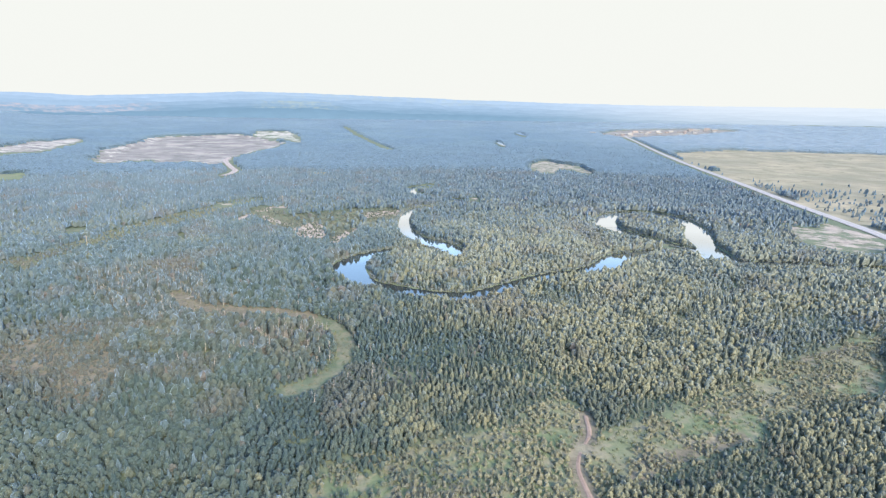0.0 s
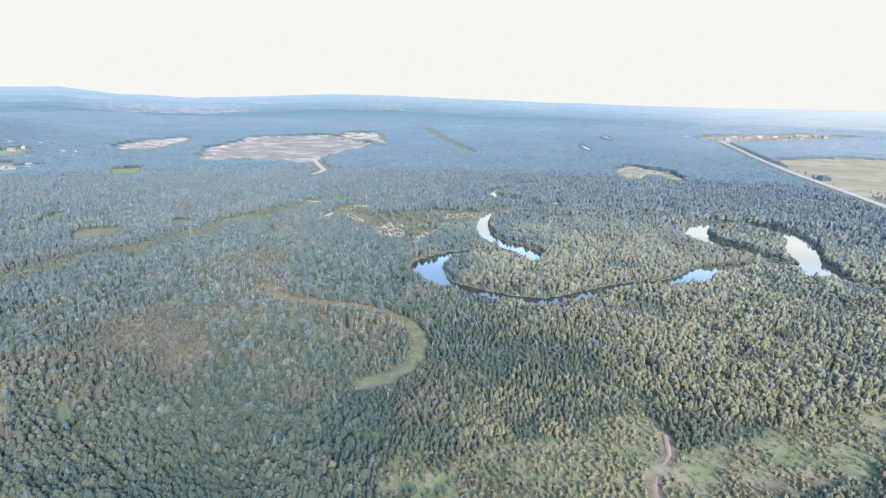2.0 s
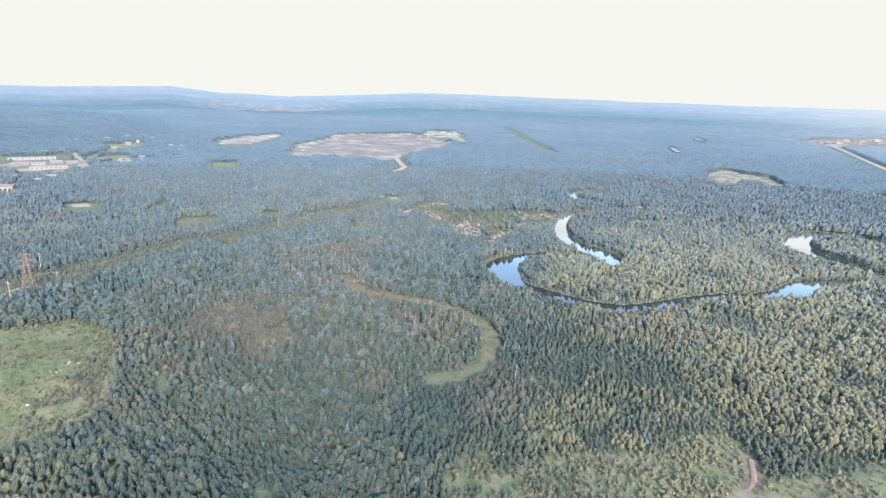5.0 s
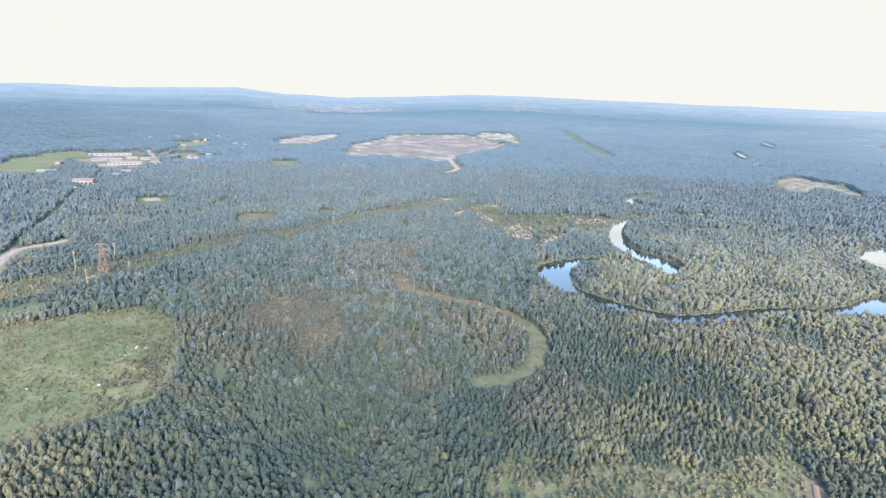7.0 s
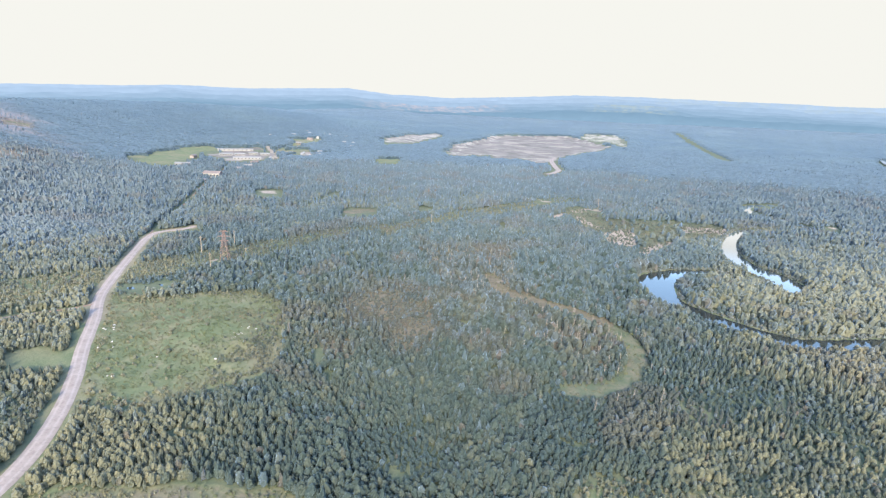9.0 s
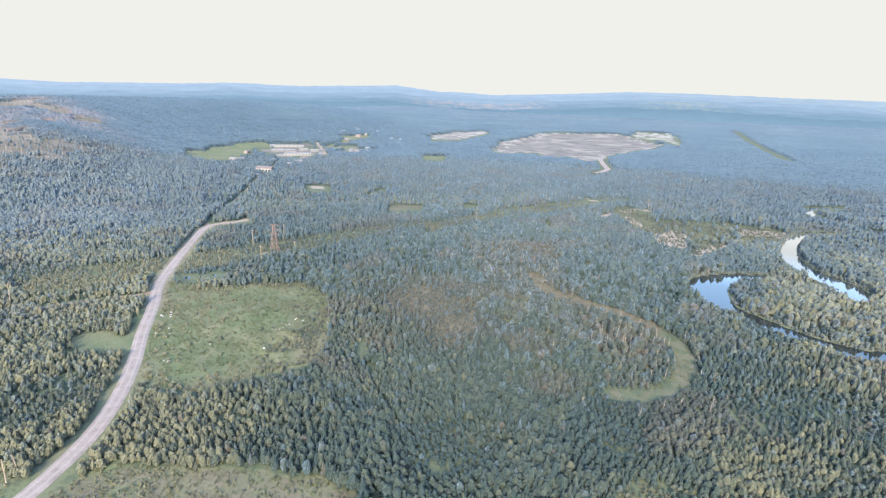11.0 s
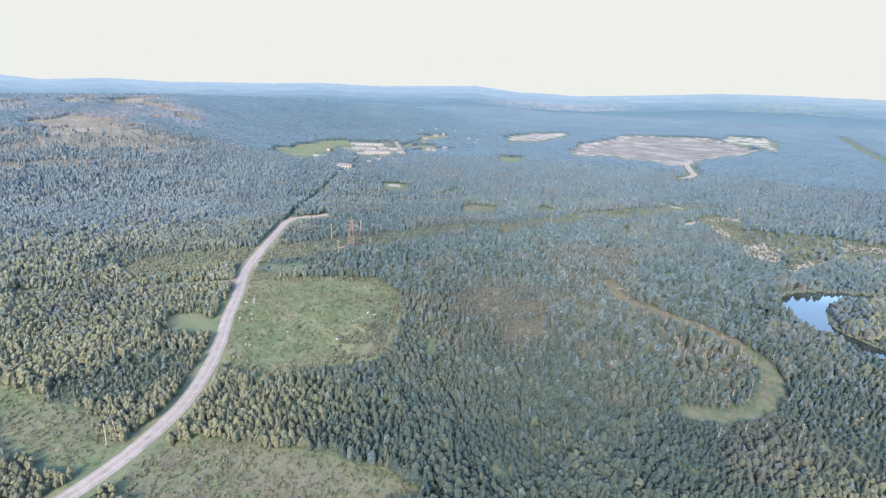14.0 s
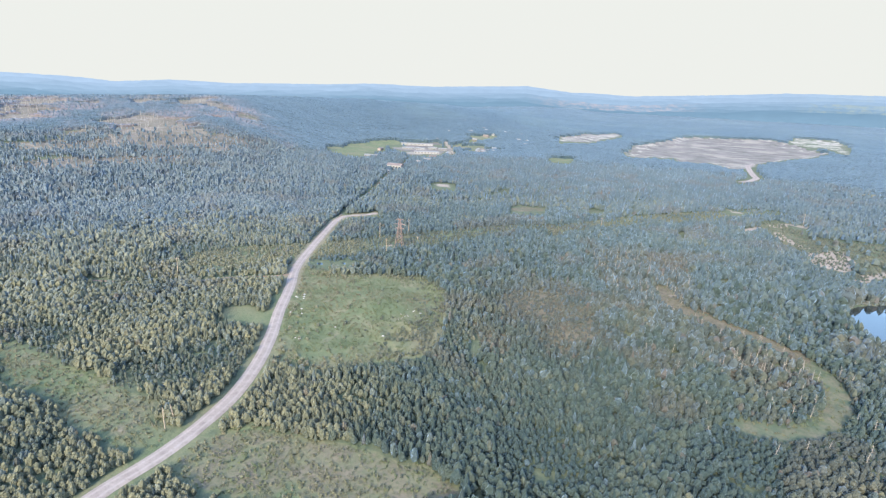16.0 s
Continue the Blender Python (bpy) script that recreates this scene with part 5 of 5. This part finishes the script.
# two bare leaning posts in the western meadow
def bare_post(x, y, h, lean_x, lean_y):
    ob = thing("wooden_post", x, y, label="bare leaning wooden post in the meadow beside the gravel road", category="post", group="meadow posts")
    ob.matrix_basis = pose(x, y, up(x, y) - 0.4, lean_x, lean_y, 0)
    bm = bmesh.new()
    bar(bm, (0, 0, 0), (0, 0, h), 0.20, 8, 0.15)
    part("shaft", bm, M_POLE, ob)
    bm = bmesh.new()
    bar(bm, (0, 0, h), (0, 0, h + 0.12), 0.17, 8, 0.06)
    part("cap", bm, M_POLE, ob)
    bm = bmesh.new()
    bar(bm, (-0.35, 0.16, h - 0.9), (0.35, 0.16, h - 0.9), 0.06, 6)
    part("bracket", bm, M_INSUL, ob, "short grey bracket near the top")


bare_post(-184.7, 26.8, 8.3, 0.5, -2.0)
bare_post(-187.0, 30.6, 7.4, 8.0, -3.0)


# buildings
def building(x, y, rz, a, b, h, wall, roof, label, kind="house", pitch=0.28, windows=4):
    ob = thing(kind, x, y, rz, z=float(terrain(np.array([x]), np.array([y]))[0]), label=label, category="building", group="village buildings")
    bm = bmesh.new()
    box(bm, 0, 0, -1.0, a, b, h + 1.0)
    body = part("wall", bm, wall, ob)
    bm = bmesh.new()
    rise = pitch * b
    o = 0.5
    v = [bm.verts.new(c) for c in ((-a / 2 - o, -b / 2 - o, h), (a / 2 + o, -b / 2 - o, h), (a / 2 + o, b / 2 + o, h), (-a / 2 - o, b / 2 + o, h),
                                   (-a / 2 - o, 0, h + rise), (a / 2 + o, 0, h + rise))]
    for f in ((0, 1, 5, 4), (2, 3, 4, 5), (0, 4, 3), (1, 2, 5), (3, 2, 1, 0)):
        bm.faces.new([v[i] for i in f])
    part("roof", bm, roof, ob)
    for s in (-1, 1):
        for i in range(windows):
            bm = bmesh.new()
            box(bm, a * ((i + 0.5) / windows - 0.5), s * (b / 2 + 0.02), h * 0.35, min(2.2, 0.5 * a / windows), 0.12, h * 0.4)
            part("window", bm, M_DARKGLASS, body)
    return ob


for px, py, a, b, h in ((-1133, 801, 80, 9, 4), (-1077, 736, 28, 9, 3.5), (-1059, 759, 22, 9, 3.5), (-1060, 796, 20, 9, 3.5), (-1033, 807, 20, 9, 3.5), (-980, 720, 56, 10, 4)):
    building(px, py, math.degrees(math.atan2(-px, py)) + 2, a, b, h, M_WHITEWALL, M_ROOF, "long low white farm shed with a pale sheet roof", "farm_shed", 0.18, 8)
building(-768, 499, 35, 26, 14, 7, M_WHITEWALL, M_ROOFRED, "two-storey white house with a rusty roof by the road", "house", 0.22, 5)
building(-738, 463, 35, 16, 7, 3, M_WHITEWALL, M_ROOF, "low pale annex beside the white house", "annex", 0.2, 3)
for i, (px, py) in enumerate(((-944, 546), (-934, 556), (-1091, 956), (-968, 863), (-952, 866), (-958, 885), (-953, 897), (-1190, 876), (-1183, 903), (-819, 585), (-848, 624),
                              (-892, 673), (-1216, 1145), (-1249, 1226), (-1199, 1099), (-1114, 1150), (-1032, 1096), (-1066, 651), (-945, 755), (-1146, 1009), (-1320, 1190), (-1290, 1180), (-991, 884), (-977, 889), (-992, 940), (-1278, 1105), (-1200, 1243), (-1092, 1163), (-1287, 1026))):
    building(px, py, 50 + 37 * (i % 5), 11 + 3 * (i % 3), 8, 4.5, (M_WHITEWALL, M_GREYWALL, M_PINKWALL)[i % 3], (M_ROOF, M_ROOF, M_ROOFRED)[i % 3],
             ("small white village house with a pale roof", "small grey wooden village house", "small pinkish village house with a rusty roof")[i % 3], "house", 0.3, 2)
town_rng = np.random.RandomState(31)
for i in range(30):
    px, py = 800 + 26 * i + town_rng.uniform(-30, 30), 2740 + 12 * i + town_rng.uniform(-60, 160)
    building(px, py, -20 + 13 * (i % 4), town_rng.uniform(12, 34), 11, town_rng.uniform(5, 9), (M_WHITEWALL, M_PINKWALL, M_GREYWALL)[i % 3], (M_ROOF, M_ROOFRED, M_ROOF)[i % 3],
             ("pale block of the distant town", "pinkish block of the distant town", "grey block of the distant town")[i % 3], "town_block", 0.12, 3)



# pale rubble in the meadow and along the road
def rubble(x, y, size, seed):
    rng = np.random.RandomState(seed)
    V = ICO_V * rng.uniform(0.75, 1.25, (12, 1)) * (size, size * rng.uniform(0.5, 0.8), size * 0.45)
    ob = new("rubble_block", build("rubble_block", V, ICO_F, [M_RUBBLE], link=False))
    ob.matrix_basis = pose(x, y, up(x, y) + 0.15 * size, 0, 0, rng.uniform(0, 360))
    return tagged(ob, "pale block of concrete rubble lying in the grass", "rubble", "rubble in the meadow")


rng = np.random.RandomState(5)
for i, (px, py, n, spread) in enumerate(((-222, 151, 7, 2.2), (-227, 162, 6, 2.5), (-206, 130, 3, 1.5), (-233, 115, 2, 1.5), (-262, 109, 6, 2), (-280, 119, 6, 2), (-229, 94, 3, 1.5))):
    for j in range(n):
        rubble(px + rng.normal(0, spread), py + rng.normal(0, spread), rng.uniform(0.3, 0.8), 40 * i + j)
